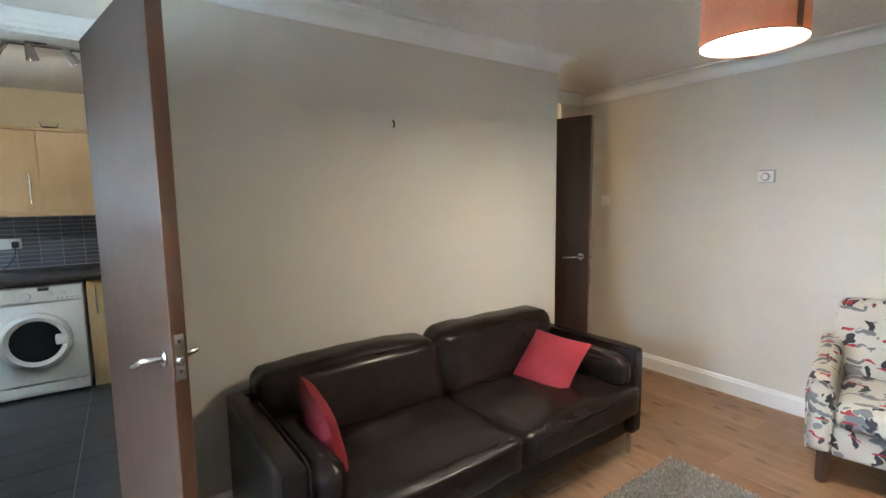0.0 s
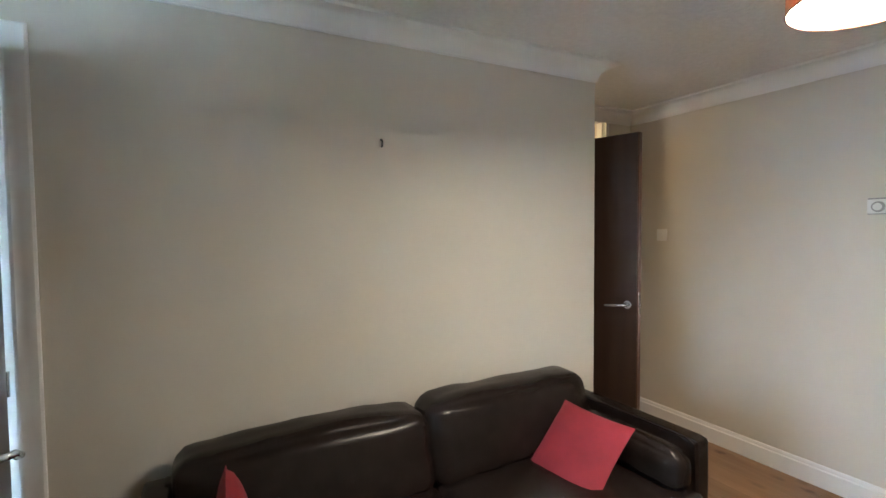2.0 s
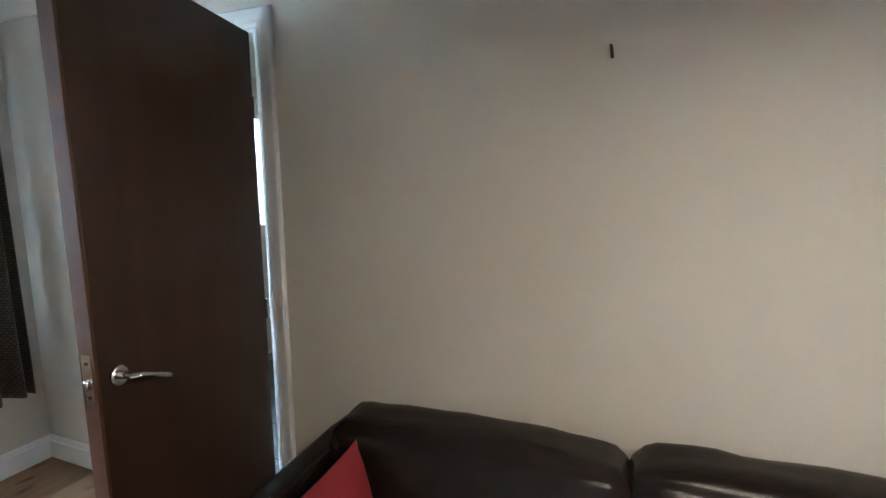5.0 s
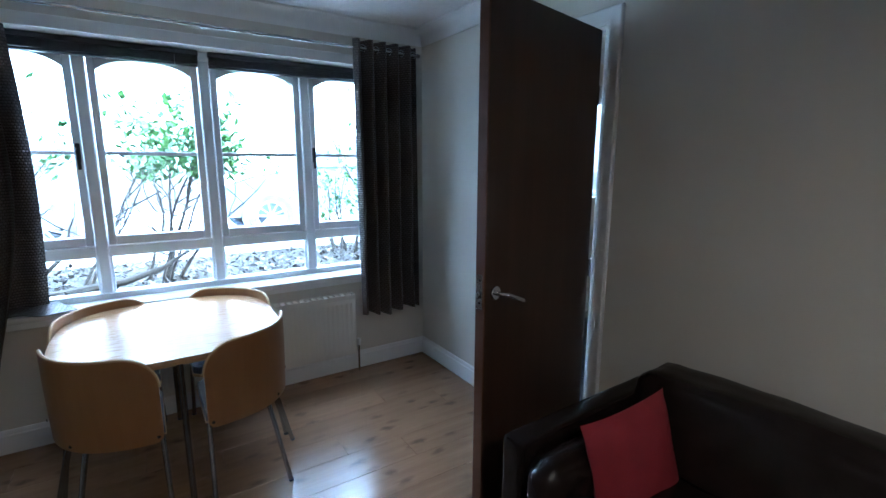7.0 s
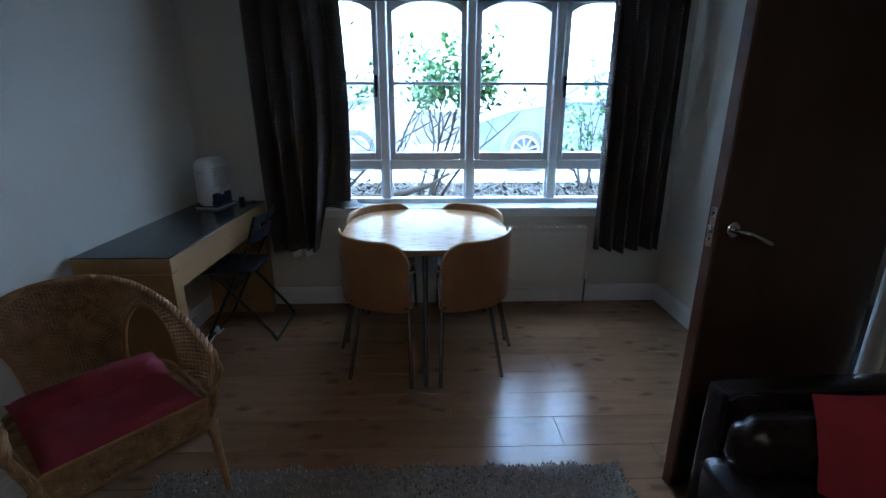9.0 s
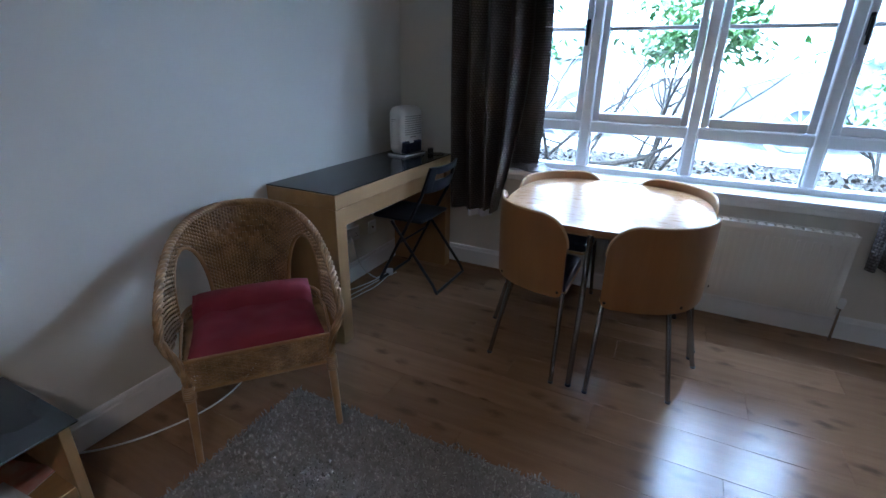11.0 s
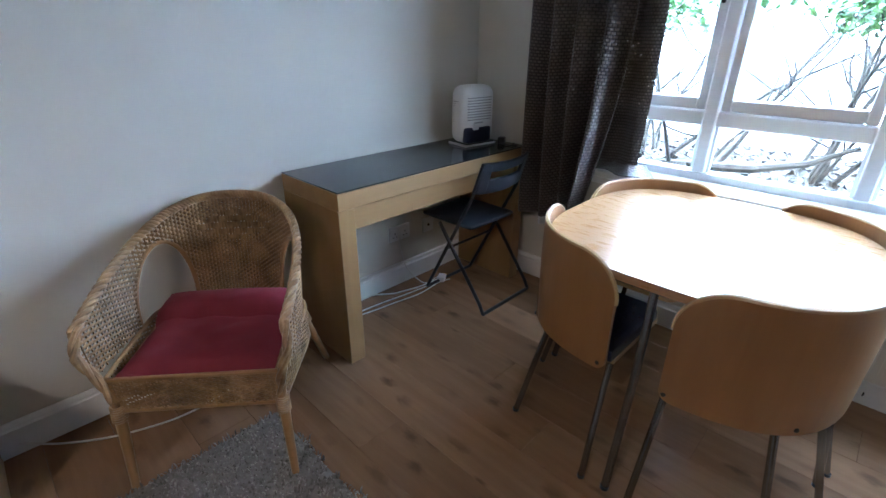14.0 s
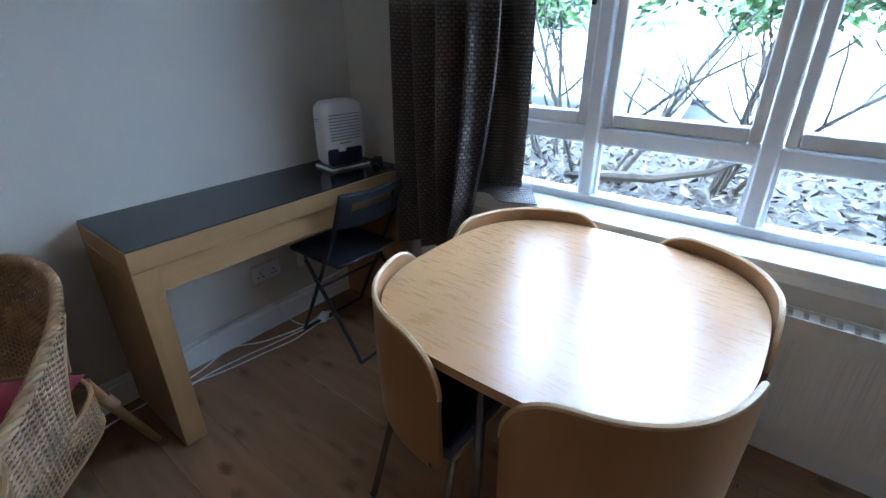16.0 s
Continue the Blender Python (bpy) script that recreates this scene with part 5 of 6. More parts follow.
paper("white printed leaflets stacked on the bench shelf", -1.52, -2.96, 0.1552, 0.22, 0.2, 0.006, 4, M_PAPER)
paper("white brochure with a small picture on the bench shelf", -1.50, -2.945, 0.1632, 0.21, 0.2, 0.004, -14, M_PAPER, M_BLUEGREY)
paper("pink and white printed magazine on the bench shelf", -1.625, -3.06, 0.1552, 0.15, 0.2, 0.005, 18, M_PINK)

# ---- floral armchair ----
ac = thing("floral_armchair", "cream armchair printed with grey leaves and red twigs", "armchair", pose(0.70, -1.70, 0, 0, 0, 102) @ Matrix.Scale(0.96, 4))
part("seat_base", soft_box(-0.27, -0.34, 0.17, 0.27, 0.36, 0.33, 0.02, 0.004), M_FLORAL, ac)
part("seat_cushion", soft_box(-0.255, -0.22, 0.325, 0.255, 0.385, 0.46, 0.04, 0.014), M_FLORAL, ac)
for s in (-1, 1):
    arm = soft_box(s * 0.262, -0.36, 0.17, s * 0.375, 0.365, 0.60, 0.045, 0.006)
    for v in arm.verts:
        if v.co.z > 0.45:
            v.co.z += 0.02 - 0.05 * (v.co.y / 0.36)
            v.co.x += s * 0.012
    part("armrest", arm, M_FLORAL, ac)
    part("piping", tube([(s * 0.275, 0.366, 0.19), (s * 0.278, 0.368, 0.5), (s * 0.305, 0.37, 0.565), (s * 0.355, 0.37, 0.565), (s * 0.385, 0.368, 0.5), (s * 0.372, 0.366, 0.19)], 0.0045, 6), M_FLORAL, ac)
bk = soft_box(-0.315, -0.07, 0.17, 0.315, 0.07, 0.885, 0.05, 0.012)
for v in bk.verts:
    v.co.y += -0.26 - 0.17 * (v.co.z - 0.17) * 0.5
part("backrest", bk, M_FLORAL, ac)
for x in (-0.30, 0.30):
    for y in (-0.29, 0.31):
        part("leg", tube([(x, y, 0.175), (x * 1.02, y * 1.02, 0.0)], [0.03, 0.022], 4), M_DOOR, ac, "dark tapered wooden leg")

# ---- rug ----
rg = tagged(new("shag_rug"), "thick grey and cream shag pile rug on the laminate floor", "rug")
RX0, RX1, RY0, RY1 = -2.50, -0.06, -2.76, -0.93
part("backing", box(RX0 + 0.01, RY0 + 0.01, 0.001, RX1 - 0.01, RY1 - 0.01, 0.010), M_RUGBACK, rg, smooth=False)
rng = np.random.default_rng(5)
N = 62000
bx = rng.uniform(RX0, RX1, N)
by = rng.uniform(RY0, RY1, N)
wob = 0.012 * np.sin(by * 23) + 0.008 * np.sin(by * 57)
bx = np.where(bx < RX0 + 0.05, bx + wob, bx)
ln = rng.uniform(0.011, 0.024, N)
tilt = rng.uniform(0.2, 1.15, N)
az = rng.uniform(0, 2 * np.pi, N)
wd = rng.uniform(0.0018, 0.0036, N)
dx, dy = np.cos(az), np.sin(az)
v0 = np.stack([bx - dy * wd, by + dx * wd, np.full(N, 0.004)], 1)
v1 = np.stack([bx + dy * wd, by - dx * wd, np.full(N, 0.004)], 1)
mx = np.stack([bx + dx * ln * np.sin(tilt) * 0.4, by + dy * ln * np.sin(tilt) * 0.4, 0.005 + ln * 0.62 * np.cos(tilt * 0.6)], 1)
v2 = mx + np.stack([dy * wd, -dx * wd, 0 * wd], 1)
v3 = mx - np.stack([dy * wd, -dx * wd, 0 * wd], 1)
v4 = np.stack([bx + dx * ln * np.sin(tilt), by + dy * ln * np.sin(tilt), 0.005 + ln * np.cos(tilt)], 1)
V = np.stack([v0, v1, v2, v3, v4], 1).reshape(-1, 3)
base = np.arange(N) * 5
F = [(int(b), int(b) + 1, int(b) + 2, int(b) + 3) for b in base] + [(int(b) + 3, int(b) + 2, int(b) + 4) for b in base]
me = bpy.data.meshes.new("pile")
me.from_pydata(V.tolist(), [], F)
me.materials.append(M_RUG)
pile = new("pile", me)
pile.parent = rg
tagged(pile, "loose wool tufts", kind="stuff")

# ---- kitchen ----
KY, KF = 2.85, 2.27
wt = thing("kitchen_worktop", "dark laminate kitchen worktop", "worktop")
part("slab", box(XW, KF - 0.03, 0.87, -1.6, KY, 0.908, 0.008, 3), M_WORKTOP, wt)
part("upstand", box(XW, KY - 0.012, 0.908, -1.6, KY - 0.0005, 0.935, 0.003, 1), M_WORKTOP, wt)


def base_unit(x0, x1, side):
    u = thing("base_cabinet", "pale maple kitchen base cabinet with a bar handle", "cabinet", group="kitchen base cabinets")
    part("carcass", box(x0 + 0.001, KF + 0.02, 0.15, x1 - 0.001, KY - 0.02, 0.868), M_MAPLE, u, smooth=False)
    part("plinth", box(x0 + 0.001, KF + 0.05, 0.0, x1 - 0.001, KF + 0.065, 0.149), M_MAPLE, u, smooth=False)
    d = part("door", box(x0 + 0.003, KF, 0.155, x1 - 0.003, KF + 0.019, 0.862, 0.002, 1), M_MAPLE, u)
    hx = x0 + 0.06 if side < 0 else x1 - 0.06
    part("handle", tube([(hx, KF - 0.028, 0.60), (hx, KF - 0.028, 0.83)], 0.006, 10), M_CHROME, d, "steel bar handle")
    for zz in (0.63, 0.80):
        part("handle_post", tube([(hx, KF - 0.028, zz), (hx, KF, zz)], 0.004, 8), M_CHROME, d)


base_unit(-2.775, -2.28, -1)
base_unit(-2.28, -1.70, -1)
base_unit(-4.10, -3.41, 1)
wm = thing("washing_machine", "white front-loading washing machine under the worktop", "washing machine")
WX0, WX1 = -3.395, -2.795
part("cabinet", box(WX0, KF + 0.02, 0.012, WX1, KY - 0.03, 0.855, 0.01, 3), M_PLASTIC, wm)
part("front_panel", box(WX0 + 0.003, KF, 0.11, WX1 - 0.003, KF + 0.025, 0.725, 0.012, 3), M_PLASTIC, wm)
part("kick_panel", box(WX0 + 0.003, KF + 0.004, 0.02, WX1 - 0.003, KF + 0.025, 0.104, 0.006, 2), M_PLASTIC, wm)
cp = part("control_panel", box(WX0 + 0.003, KF - 0.006, 0.73, WX1 - 0.003, KF + 0.025, 0.85, 0.012, 3), M_PLASTIC, wm)
part("drawer", box(WX0 + 0.02, KF - 0.009, 0.745, WX0 + 0.2, KF - 0.006, 0.838, 0.002, 1), M_PLASTIC, cp)
part("display", box(-3.06, KF - 0.0085, 0.815, -2.995, KF - 0.006, 0.838), M_BLACKPL, cp, "small dark display", False)
for dx, r in ((-3.13, 0.03), (-2.99, 0.017), (-2.915, 0.017)):
    part("knob", lathe([(0, 0), (r, 0), (r * 0.9, 0.014), (0, 0.016)], 24, m=pose(dx, KF - 0.006, 0.783, 90, 0, 0)), M_PLASTIC, cp)
for k in range(5):
    part("button", box(-2.96 + 0.03 * k, KF - 0.008, 0.748, -2.945 + 0.03 * k, KF - 0.006, 0.755), M_GREYPL, cp, smooth=False)
ring_m = pose(-3.095, KF - 0.001, 0.44, 90, 0, 0)
dr = part("door_ring", lathe([(0.15, 0.0), (0.215, 0.0), (0.212, 0.02), (0.185, 0.034), (0.155, 0.022), (0.15, 0.0)], 48, m=ring_m), M_PLASTIC, wm, "round white porthole ring")
part("door_glass", lathe([(0, 0.012), (0.08, 0.018), (0.156, 0.02), (0.156, 0.005), (0, 0.004)], 48, m=ring_m), M_DRUMGLASS, dr, "dark porthole glass")
part("door_grip", box(-2.985, KF - 0.038, 0.40, -2.90, KF - 0.02, 0.48, 0.012, 2), M_PLASTIC, dr)
for x in (WX0 + 0.05, WX1 - 0.05):
    part("foot", lathe([(0, 0), (0.02, 0), (0.02, 0.014), (0, 0.014)], 12, m=Matrix.Translation((x, KF + 0.08, 0))), M_BLACKPL, wm)


def wall_unit(x0, x1, side):
    u = thing("wall_cabinet", "pale maple kitchen wall cabinet with a bar handle", "cabinet", group="kitchen wall cabinets")
    yf = KY - 0.32
    part("carcass", box(x0 + 0.001, yf + 0.02, 1.40, x1 - 0.001, KY - 0.001, 2.02), M_MAPLE, u, smooth=False)
    d = part("door", box(x0 + 0.002, yf, 1.402, x1 - 0.002, yf + 0.019, 2.018, 0.002, 1), M_MAPLE, u)
    hx = x0 + 0.055 if side < 0 else x1 - 0.055
    part("handle", tube([(hx, yf - 0.028, 1.46), (hx, yf - 0.028, 1.69)], 0.006, 10), M_CHROME, d, "steel bar handle")
    for zz in (1.49, 1.66):
        part("handle_post", tube([(hx, yf - 0.028, zz), (hx, yf, zz)], 0.004, 8), M_CHROME, d)
    part("cornice", box(x0, yf - 0.018, 2.02, x1, KY - 0.001, 2.045, 0.004, 1), M_MAPLE, u)
    part("pelmet", box(x0, yf - 0.006, 1.365, x1, yf + 0.014, 1.399, 0.003, 1), M_MAPLE, u)


for x0, x1, sd in ((-3.51, -3.01, 1), (-3.01, -2.51, 1), (-2.51, -2.01, -1)):
    wall_unit(x0, x1, sd)
solo("glass_bowl", lathe([(0, 0), (0.03, 0), (0.05, 0.02), (0.062, 0.055), (0.058, 0.055), (0.045, 0.022), (0, 0.006)], 24, m=Matrix.Translation((-2.93, KY - 0.2, 2.0455))), M_GLASS, "small clear glass bowl on the wall cabinet", "bowl")
ks = wall_plate("wall_socket", "white kitchen socket with a black plug", "socket", pose(-3.27, KY - 0.010, 1.14, 0, 0, 0), 0.146, 0.086)
part("plug", box(0.015, -0.05, -0.03, 0.06, -0.009, 0.02, 0.008, 2), M_BLACKPL, ks, "black plug")
part("flex", tube([(0.037, -0.04, -0.03), (0.03, -0.05, -0.09), (0.0, -0.06, -0.15), (-0.05, -0.08, -0.205)], 0.004, 8), M_BLACKPL, ks)

sb = thing("spotlight_bar", "steel ceiling spotlight bar with three lit heads", "spotlight")
part("bar", tube([(-3.05, 1.30, H - 0.035), (-2.62, 1.30, H - 0.035)], 0.011, 12), M_CHROME, sb)
part("mount", lathe([(0, H - 0.024), (0.05, H - 0.022), (0.05, H - 0.001), (0, H - 0.001)], 28, m=Matrix.Translation((-2.83, 1.30, 0))), M_CHROME, sb)
for x, tx, tz in ((-2.98, -0.55, -0.5), (-2.86, 0.15, -1.0), (-2.69, 0.55, -0.9)):
    aim = Vector((tx, 0.35, tz)).normalized()
    m_ = Matrix.Translation((x, 1.30, H - 0.06)) @ aim.to_track_quat("Z", "Y").to_matrix().to_4x4()
    hd = part("spot_head", lathe([(0, -0.03), (0.018, -0.03), (0.022, 0.0), (0.033, 0.06), (0.031, 0.06), (0.02, 0.0)], 24, m=m_), M_CHROME, sb)
    part("lens", lathe([(0, 0.054), (0.0305, 0.054), (0.0305, 0.05), (0, 0.05)], 24, m=m_), M_SPOTGLOW, hd, "glowing lamp lens")

# ---- outside ----


def ground_fn(u, v):
    x = -4.41 - 75.0 * u ** 3
    y = -60 + 120 * v
    z = 0.53 - 0.11 * min(1.0, max(0.0, (-x - 4.7) / 2.0))
    if -7.0 < x:
        z += 0.02 * noise.noise(Vector((x * 2, y * 2, 0)))
    return (x, y, z)


structure("ground", grid_sheet(ground_fn, 60, 240), M_SOIL, "brown leafy garden ground outside the window", "ground", True)
structure("road", box(-12.5, -40, 0.425, -6.9, 40, 0.432), M_ASPHALT, "pale concrete parking strip", "road")


def sky_glow_material():
    m, nt, b = shader("glowing_overcast_sky")
    b.inputs["Base Color"].default_value = (0.8, 0.8, 0.8, 1)
    b.inputs["Emission Color"].default_value = (0.72, 0.885, 1.0, 1)
    # glowing dome added for daylight, an overcast sky: brighter overhead than along the horizon
    g = nt.nodes.new("ShaderNodeNewGeometry")
    rise = nt.nodes.new("ShaderNodeVectorMath")
    rise.operation = "SUBTRACT"
    rise.inputs[1].default_value = (-4.0, -1.4, 1.0)
    nt.links.new(g.outputs["Position"], rise.inputs[0])
    unit = nt.nodes.new("ShaderNodeVectorMath")
    unit.operation = "NORMALIZE"
    nt.links.new(rise.outputs[0], unit.inputs[0])
    xyz = nt.nodes.new("ShaderNodeSeparateXYZ")
    nt.links.new(unit.outputs[0], xyz.inputs[0])
    lift = nt.nodes.new("ShaderNodeMapRange")
    lift.inputs["From Min"].default_value, lift.inputs["From Max"].default_value = 0.08, 0.5
    lift.inputs["To Min"].default_value, lift.inputs["To Max"].default_value = 9.0, 26.0
    nt.links.new(xyz.outputs["Z"], lift.inputs["Value"])
    nt.links.new(lift.outputs["Result"], b.inputs["Emission Strength"])
    return m


M_SKYGLOW = sky_glow_material()
structure("backdrop", grid_sheet(lambda u, v: (-4.0 - 55.0 * math.sin(2 * math.pi * u) * math.cos(1.5 * v), 55.0 * math.cos(2 * math.pi * u) * math.cos(1.5 * v) - 1.4, 0.3 + 40.0 * math.sin(1.5 * v)), 64, 16), M_SKYGLOW, "glowing white dome standing in for the overcast sky", "backdrop", True)

rng2 = random.Random(11)
lv, lf = [], []


def leaf_at(p, size, tilt_z, vs, fs):
    a = rng2.uniform(0, 2 * math.pi)
    b = rng2.uniform(-tilt_z, tilt_z)
    d = Vector((math.cos(a) * math.cos(b), math.sin(a) * math.cos(b), math.sin(b)))
    s = d.cross(Vector((rng2.uniform(-0.5, 0.5), rng2.uniform(-0.5, 0.5), 1))).normalized()
    n = d.cross(s)
    k = len(vs)
    vs.extend([p, p + d * size * 0.45 + s * size * 0.26, p + d * size - n * size * 0.12, p + d * size * 0.45 - s * size * 0.26, p + d * size * 0.5 + n * size * 0.07])
    fs.extend([(k, k + 1, k + 4), (k + 1, k + 2, k + 4), (k + 2, k + 3, k + 4), (k + 3, k, k + 4)])


def mesh_stuff(name, vs, fs, material, parent=None, label="", category=""):
    me = bpy.data.meshes.new(name)
    me.from_pydata([tuple(v) for v in vs], [], fs)
    me.materials.append(material)
    ob = new(name, me)
    ob.parent = parent
    return tagged(ob, label, category, kind="stuff")


def leaf_material(name, stops, rough):
    m, nt, b = shader(name)
    g = nt.nodes.new("ShaderNodeNewGeometry")
    nt.links.new(ramp(nt, g.outputs["Random Per Island"], stops), b.inputs["Base Color"])
    b.inputs["Roughness"].default_value = rough
    return m


M_LITTER2 = leaf_material("fallen_leaves", [(0, (0.009, 0.006, 0.004)), (0.4, (0.026, 0.018, 0.011)), (0.75, (0.06, 0.047, 0.033)), (1, (0.2, 0.17, 0.135))], 0.7)
M_LEAF2 = leaf_material("shrub_leaves", [(0, (0.03, 0.085, 0.018)), (0.5, (0.065, 0.15, 0.03)), (1, (0.12, 0.22, 0.055))], 0.4)
for k in range(6500):
    x = -4.5 - 2.3 * rng2.random() ** 1.2
    y = rng2.uniform(-6.0, 2.5)
    z = 0.53 - 0.11 * min(1.0, max(0.0, (-x - 4.7) / 2.0)) + rng2.uniform(0.0, 0.05)
    leaf_at(Vector((x, y, z)), rng2.uniform(0.04, 0.1), 0.7, lv, lf)
mesh_stuff("leaf_litter", lv, lf, M_LITTER2, None, "dry brown fallen leaves covering the garden bed", "leaves")


def shrub(x, y, seed, height, spread, stems, leaves, low):
    r = random.Random(seed)
    s = thing("shrub", "bare-stemmed evergreen shrub in the leafy bed", "shrub", pose(x, y, 0.46), "garden shrubs")
    tips = []
    for k in range(stems):
        bm = bmesh.new()
        a = r.uniform(0, 2 * math.pi)
        p = Vector((0.12 * math.cos(a), 0.12 * math.sin(a), -0.05))
        d = Vector((math.cos(a) * r.uniform(0.1, 0.5), math.sin(a) * r.uniform(0.2, 0.7), 1)).normalized()
        pts, rad = [], []
        r0 = r.uniform(0.009, 0.022)
        n = 9
        for i in range(n):
            pts.append(p.copy())
            rad.append(r0 * (1 - 0.8 * i / n))
            d = (d + Vector((r.uniform(-0.3, 0.3) * spread, r.uniform(-0.3, 0.3) * spread, r.uniform(-0.05, 0.15)))).normalized()
            p = p + d * height / n
            if i > 2:
                tips.append((p.copy(), d.copy()))
        tube(pts, rad, 7, bm)
        for q in range(5):
            i = r.randrange(2, n - 1)
            p2, d2 = pts[i].copy(), Vector((r.uniform(-1, 1), r.uniform(-1, 1), r.uniform(0.1, 0.9))).normalized()
            tw, tr = [p2.copy()], [rad[i] * 0.6]
            for j in range(5):
                d2 = (d2 + Vector((r.uniform(-0.35, 0.35), r.uniform(-0.35, 0.35), 0.12))).normalized()
                p2 = p2 + d2 * height * 0.07
                tw.append(p2.copy())
                tr.append(rad[i] * 0.6 * (1 - j / 6))
                tips.append((p2.copy(), d2.copy()))
            tube(tw, tr, 5, bm)
        part("stem", bm, M_BARK, s)
    vs, fs = [], []
    up = [t for t in tips if t[0].z > low]
    for k in range(leaves if up else 0):
        p, d = r.choice(up)
        leaf_at(p + Vector((r.gauss(0, 0.06), r.gauss(0, 0.06), r.gauss(0, 0.05))), r.uniform(0.05, 0.11), 1.0, vs, fs)
    if vs:
        mesh_stuff("foliage", vs, fs, M_LEAF2, s, "glossy green leaves")


shrub(-5.55, -1.78, 3, 1.45, 0.8, 6, 1700, 0.95)
shrub(-5.75, -2.75, 5, 1.5, 0.9, 7, 1300, 0.95)
shrub(-5.35, -3.45, 8, 1.7, 0.8, 8, 420, 0.75)
shrub(-5.9, -4.4, 9, 1.9, 0.9, 9, 520, 0.7)
shrub(-5.3, -2.35, 13, 1.6, 0.9, 3, 160, 1.1)
shrub(-6.2, 0.15, 14, 1.1, 0.9, 7, 500, 0.3)
shrub(-6.3, 0.9, 15, 1.9, 0.8, 8, 700, 0.8)
lg = solo("fallen_branch", tube([(-5.15, -2.45, 0.56), (-5.2, -2.2, 0.575), (-5.22, -1.95, 0.6), (-5.3, -1.7, 0.66), (-5.32, -1.5, 0.78)], [0.03, 0.032, 0.028, 0.02, 0.012], 8), M_BARK, "crooked bare branch lying in the leafy bed", "branch")


def car(label, y_front_wheel, sign, paint):
    """A parked hatchback, side on to the window; sign: the way its nose points along y."""
    c = thing("parked_car", label, "car", pose(-8.75, y_front_wheel, 0.432, 0, 0, 90 if sign > 0 else -90), "parked cars")
    # local: +x to the nose, origin under the front axle
    prof = [(0.82, 0.30), (0.86, 0.50), (0.80, 0.66), (0.2, 0.86), (-0.35, 0.95), (-1.0, 1.38), (-1.5, 1.46), (-2.3, 1.44), (-2.95, 1.1), (-3.28, 0.98), (-3.33, 0.5), (-3.28, 0.28)]
    bm = bmesh.new()
    secs = []
    for yy, sc, up in ((-0.82, 0.97, 0.03), (-0.84, 1.0, 0.0), (0.84, 1.0, 0.0), (0.82, 0.97, 0.03)):
        secs.append([bm.verts.new(((x + 1.2) * sc - 1.2, yy * (1.0 if z < 1.0 else 0.86), z if z < 0.4 else z - up * 0.3)) for x, z in prof])
    for a, b in zip(secs, secs[1:]):
        for k in range(len(prof)):
            k2 = (k + 1) % len(prof)
            bm.faces.new((a[k], a[k2], b[k2], b[k]))
    bm.faces.new(secs[0])
    bm.faces.new(secs[-1][::-1])
    part("body", bm, paint, c)
    for yy in (-0.845, 0.845):
        bm = bmesh.new()
        s = 1 if yy > 0 else -1
        f = [(-0.45, 0.98), (-1.02, 1.33), (-1.5, 1.39), (-2.25, 1.36), (-2.75, 1.08), (-2.7, 1.0)]
        vs = [bm.verts.new((x, yy * (0.99 - 0.12 * (z - 0.98) / 0.4), z)) for x, z in f]
        wsd = [bm.verts.new((v.co.x, v.co.y + s * 0.02, v.co.z)) for v in vs]
        bm.faces.new(vs)
        bm.faces.new(wsd[::-1])
        for k in range(len(vs)):
            k2 = (k + 1) % len(vs)
            bm.faces.new((vs[k], vs[k2], wsd[k2], wsd[k]))
        part("side_window", bm, M_CARGLASS, c, smooth=False)
        part("headlight", soft_box(0.55, yy * 0.6, 0.55, 0.845, yy * 0.97, 0.68, 0.04), M_GLASS, c)
        part("door_mirror", soft_box(-0.62, yy * 1.0, 0.95, -0.47, yy * 1.2, 1.07, 0.03), paint, c)
        for xw in (0.0, -2.48):
            m_ = pose(xw, yy * 0.96, 0.305, 90 if s < 0 else -90, 0, 0)
            part("wheel_arch", lathe([(0.30, 0.02), (0.375, 0.02), (0.375, 0.055), (0.345, 0.06), (0.30, 0.055)], 36, m=m_), paint, c)
            w = part("tyre", lathe([(0.2, 0.0), (0.29, 0.0), (0.305, 0.02), (0.305, 0.055), (0.29, 0.075), (0.215, 0.075), (0.2, 0.06)], 36, m=m_), M_TYRE, c)
            part("rim", lathe([(0.185, 0.05), (0.215, 0.07), (0.205, 0.08), (0.18, 0.066)], 36, m=m_), M_ALLOY, w)
            bm = lathe([(0, 0.04), (0.045, 0.04), (0.045, 0.072), (0, 0.076)], 16)
            for k in range(9):
                sp = box(0.04, -0.012, 0.05, 0.195, 0.012, 0.07, 0.004, 1)
                bmesh.ops.rotate(sp, matrix=Matrix.Rotation(2 * math.pi * k / 9, 3, "Z"), verts=sp.verts[:])
                tmp = bpy.data.meshes.new("tmp")
                sp.to_mesh(tmp)
                sp.free()
                bm.from_mesh(tmp)
                bpy.data.meshes.remove(tmp)
            bmesh.ops.transform(bm, matrix=m_, verts=bm.verts[:])
            part("spokes", bm, M_ALLOY, w)


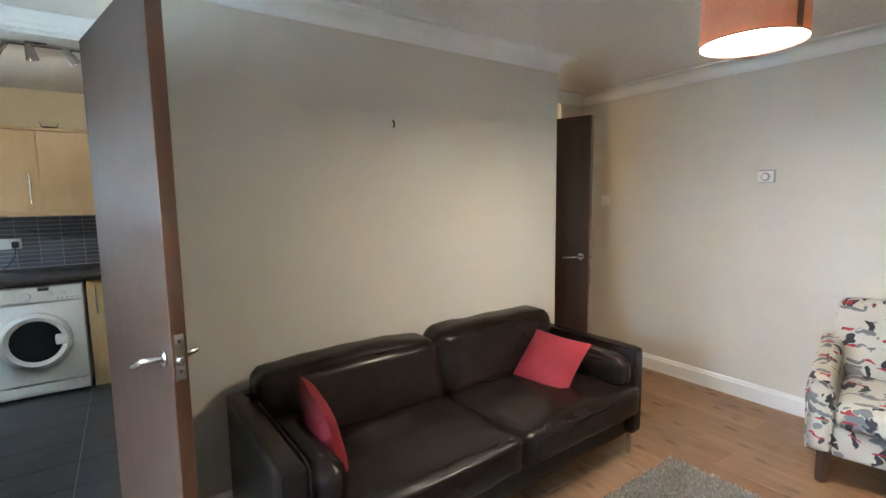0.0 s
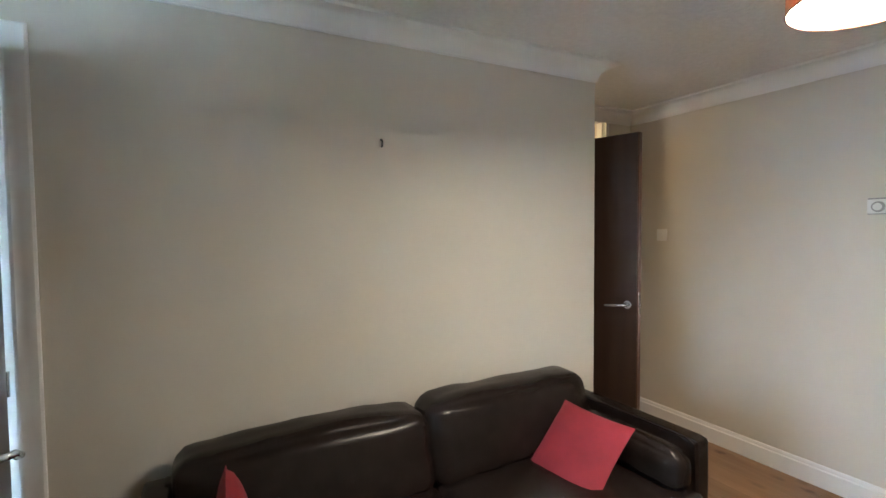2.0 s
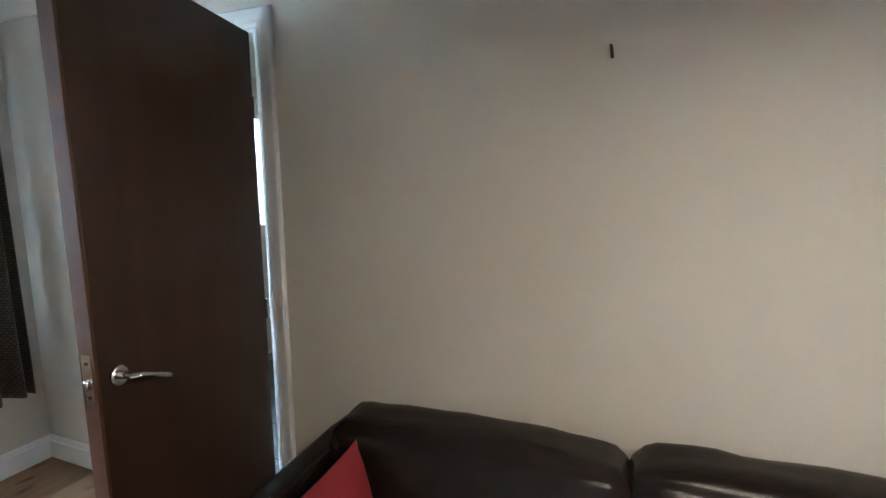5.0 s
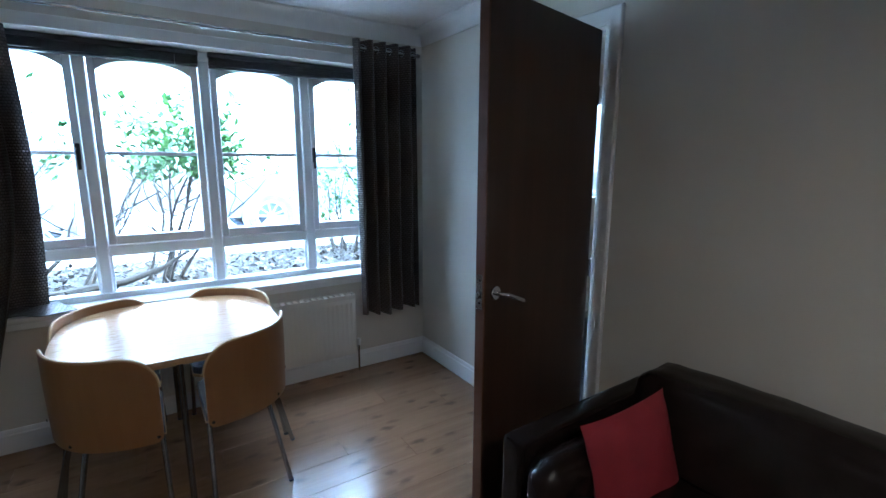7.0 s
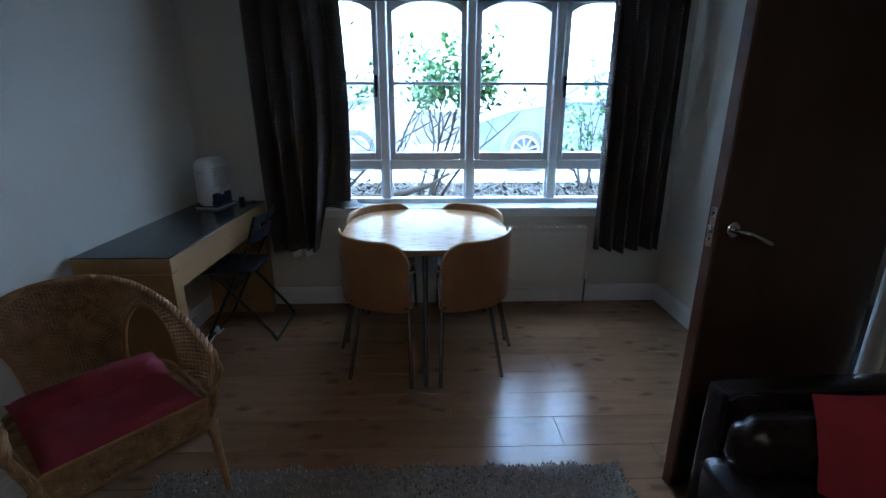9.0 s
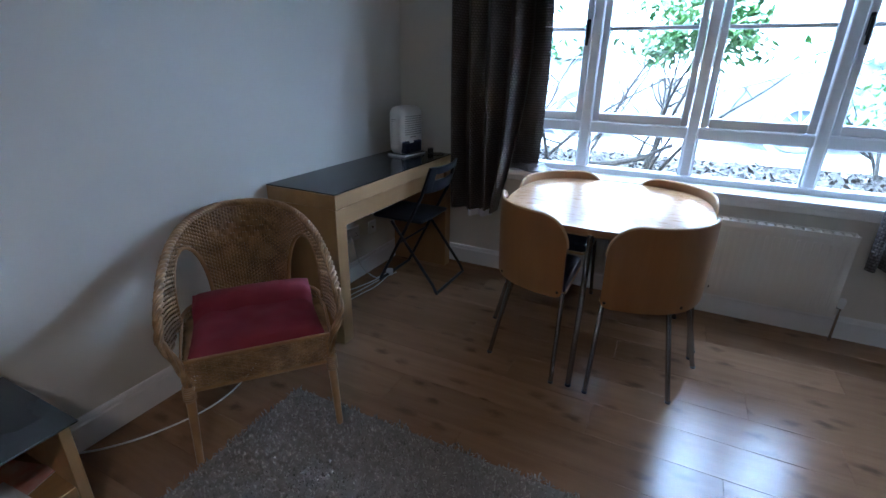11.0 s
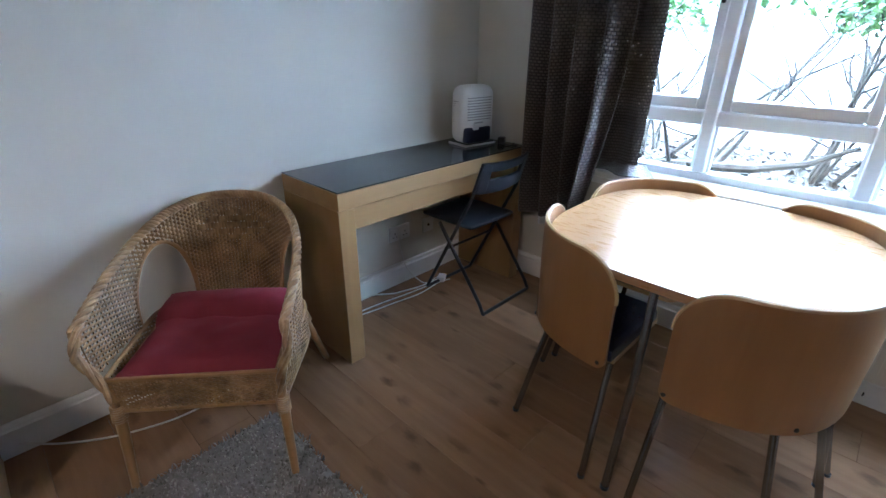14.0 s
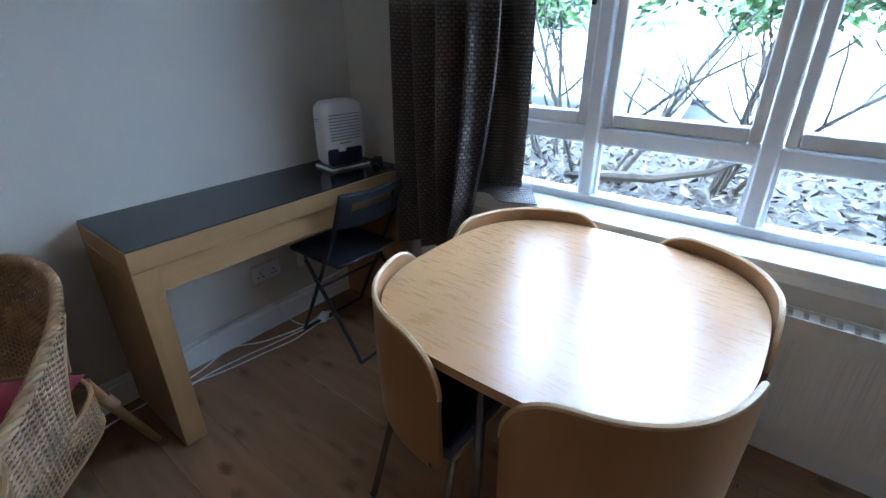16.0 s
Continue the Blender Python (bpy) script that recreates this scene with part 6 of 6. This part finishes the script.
car("blue-grey hatchback parked beyond the garden bed", -0.28, -1, M_CARBLUE)
car("silver hatchback parked beyond the garden bed", -2.75 - 2.48, -1, M_CARSILVER)

# ---- small pieces of the setting: planks and tiles ----
floor_ob = bpy.data.objects["floor"]
plank_cache = {}
prng = random.Random(4)
PW = 0.192


def plank(x0, y0, length, width):
    key = (round(length, 2), round(width, 3))
    if key not in plank_cache:
        bm = box(-key[0] / 2, -key[1] / 2, -0.0118, key[0] / 2, key[1] / 2, 0.0, 0.0009, 1)
        plank_cache[key] = mesh_of("plank", bm, M_FLOOR)
    ob = new("plank", plank_cache[key])
    ob.matrix_world = pose(x0 + width / 2, y0 + key[0] / 2, 0, 0, 0, 90 + 180 * prng.randrange(2))
    ob.parent = floor_ob
    return ob


x = XW
row = 0
while x < XB - 0.02:
    w = min(PW, XB - x)
    y_end = YR + 0.1 if x > -0.1 else 0.0
    y = YD
    step = [0.42, 0.86, 1.28][row % 3] + round(prng.uniform(-0.08, 0.08), 2)
    while y < y_end - 0.02:
        ln_ = min(step, y_end - y)
        plank(x, y, round(ln_, 2), w - 0.0008)
        y += round(ln_, 2) + 0.0006
        step = 1.28
    x += w
    row += 1

kf = bpy.data.objects["floor_kitchen"]
tile_me = mesh_of("floor_tile", box(-0.2975, -0.1475, -0.0118, 0.2975, 0.1475, 0.0, 0.0012, 1), M_SLATE)
for i in range(4):
    for j in range(8):
        ob = new("floor_tile", tile_me)
        ob.location = (XW + 0.45 + i * 0.6, 0.1 + 0.16 + j * 0.3, 0.0)
        ob.parent = kf
kb_ob = bpy.data.objects["wall_kitchen_back"]
grout = part("tile_grout", box(-4.1, KY - 0.006, 0.936, -1.62, KY - 0.0005, 1.398), M_GROUT, kb_ob, smooth=False)
mos_me = mesh_of("wall_tile", box(-0.0715, -0.004, -0.0145, 0.0715, 0.004, 0.0145, 0.001, 1), M_MOSAIC)
for i in range(15):
    for j in range(13):
        ob = new("wall_tile", mos_me)
        ob.location = (-3.9 + i * 0.148, KY - 0.0085, 0.958 + j * 0.0345)
        ob.parent = kb_ob
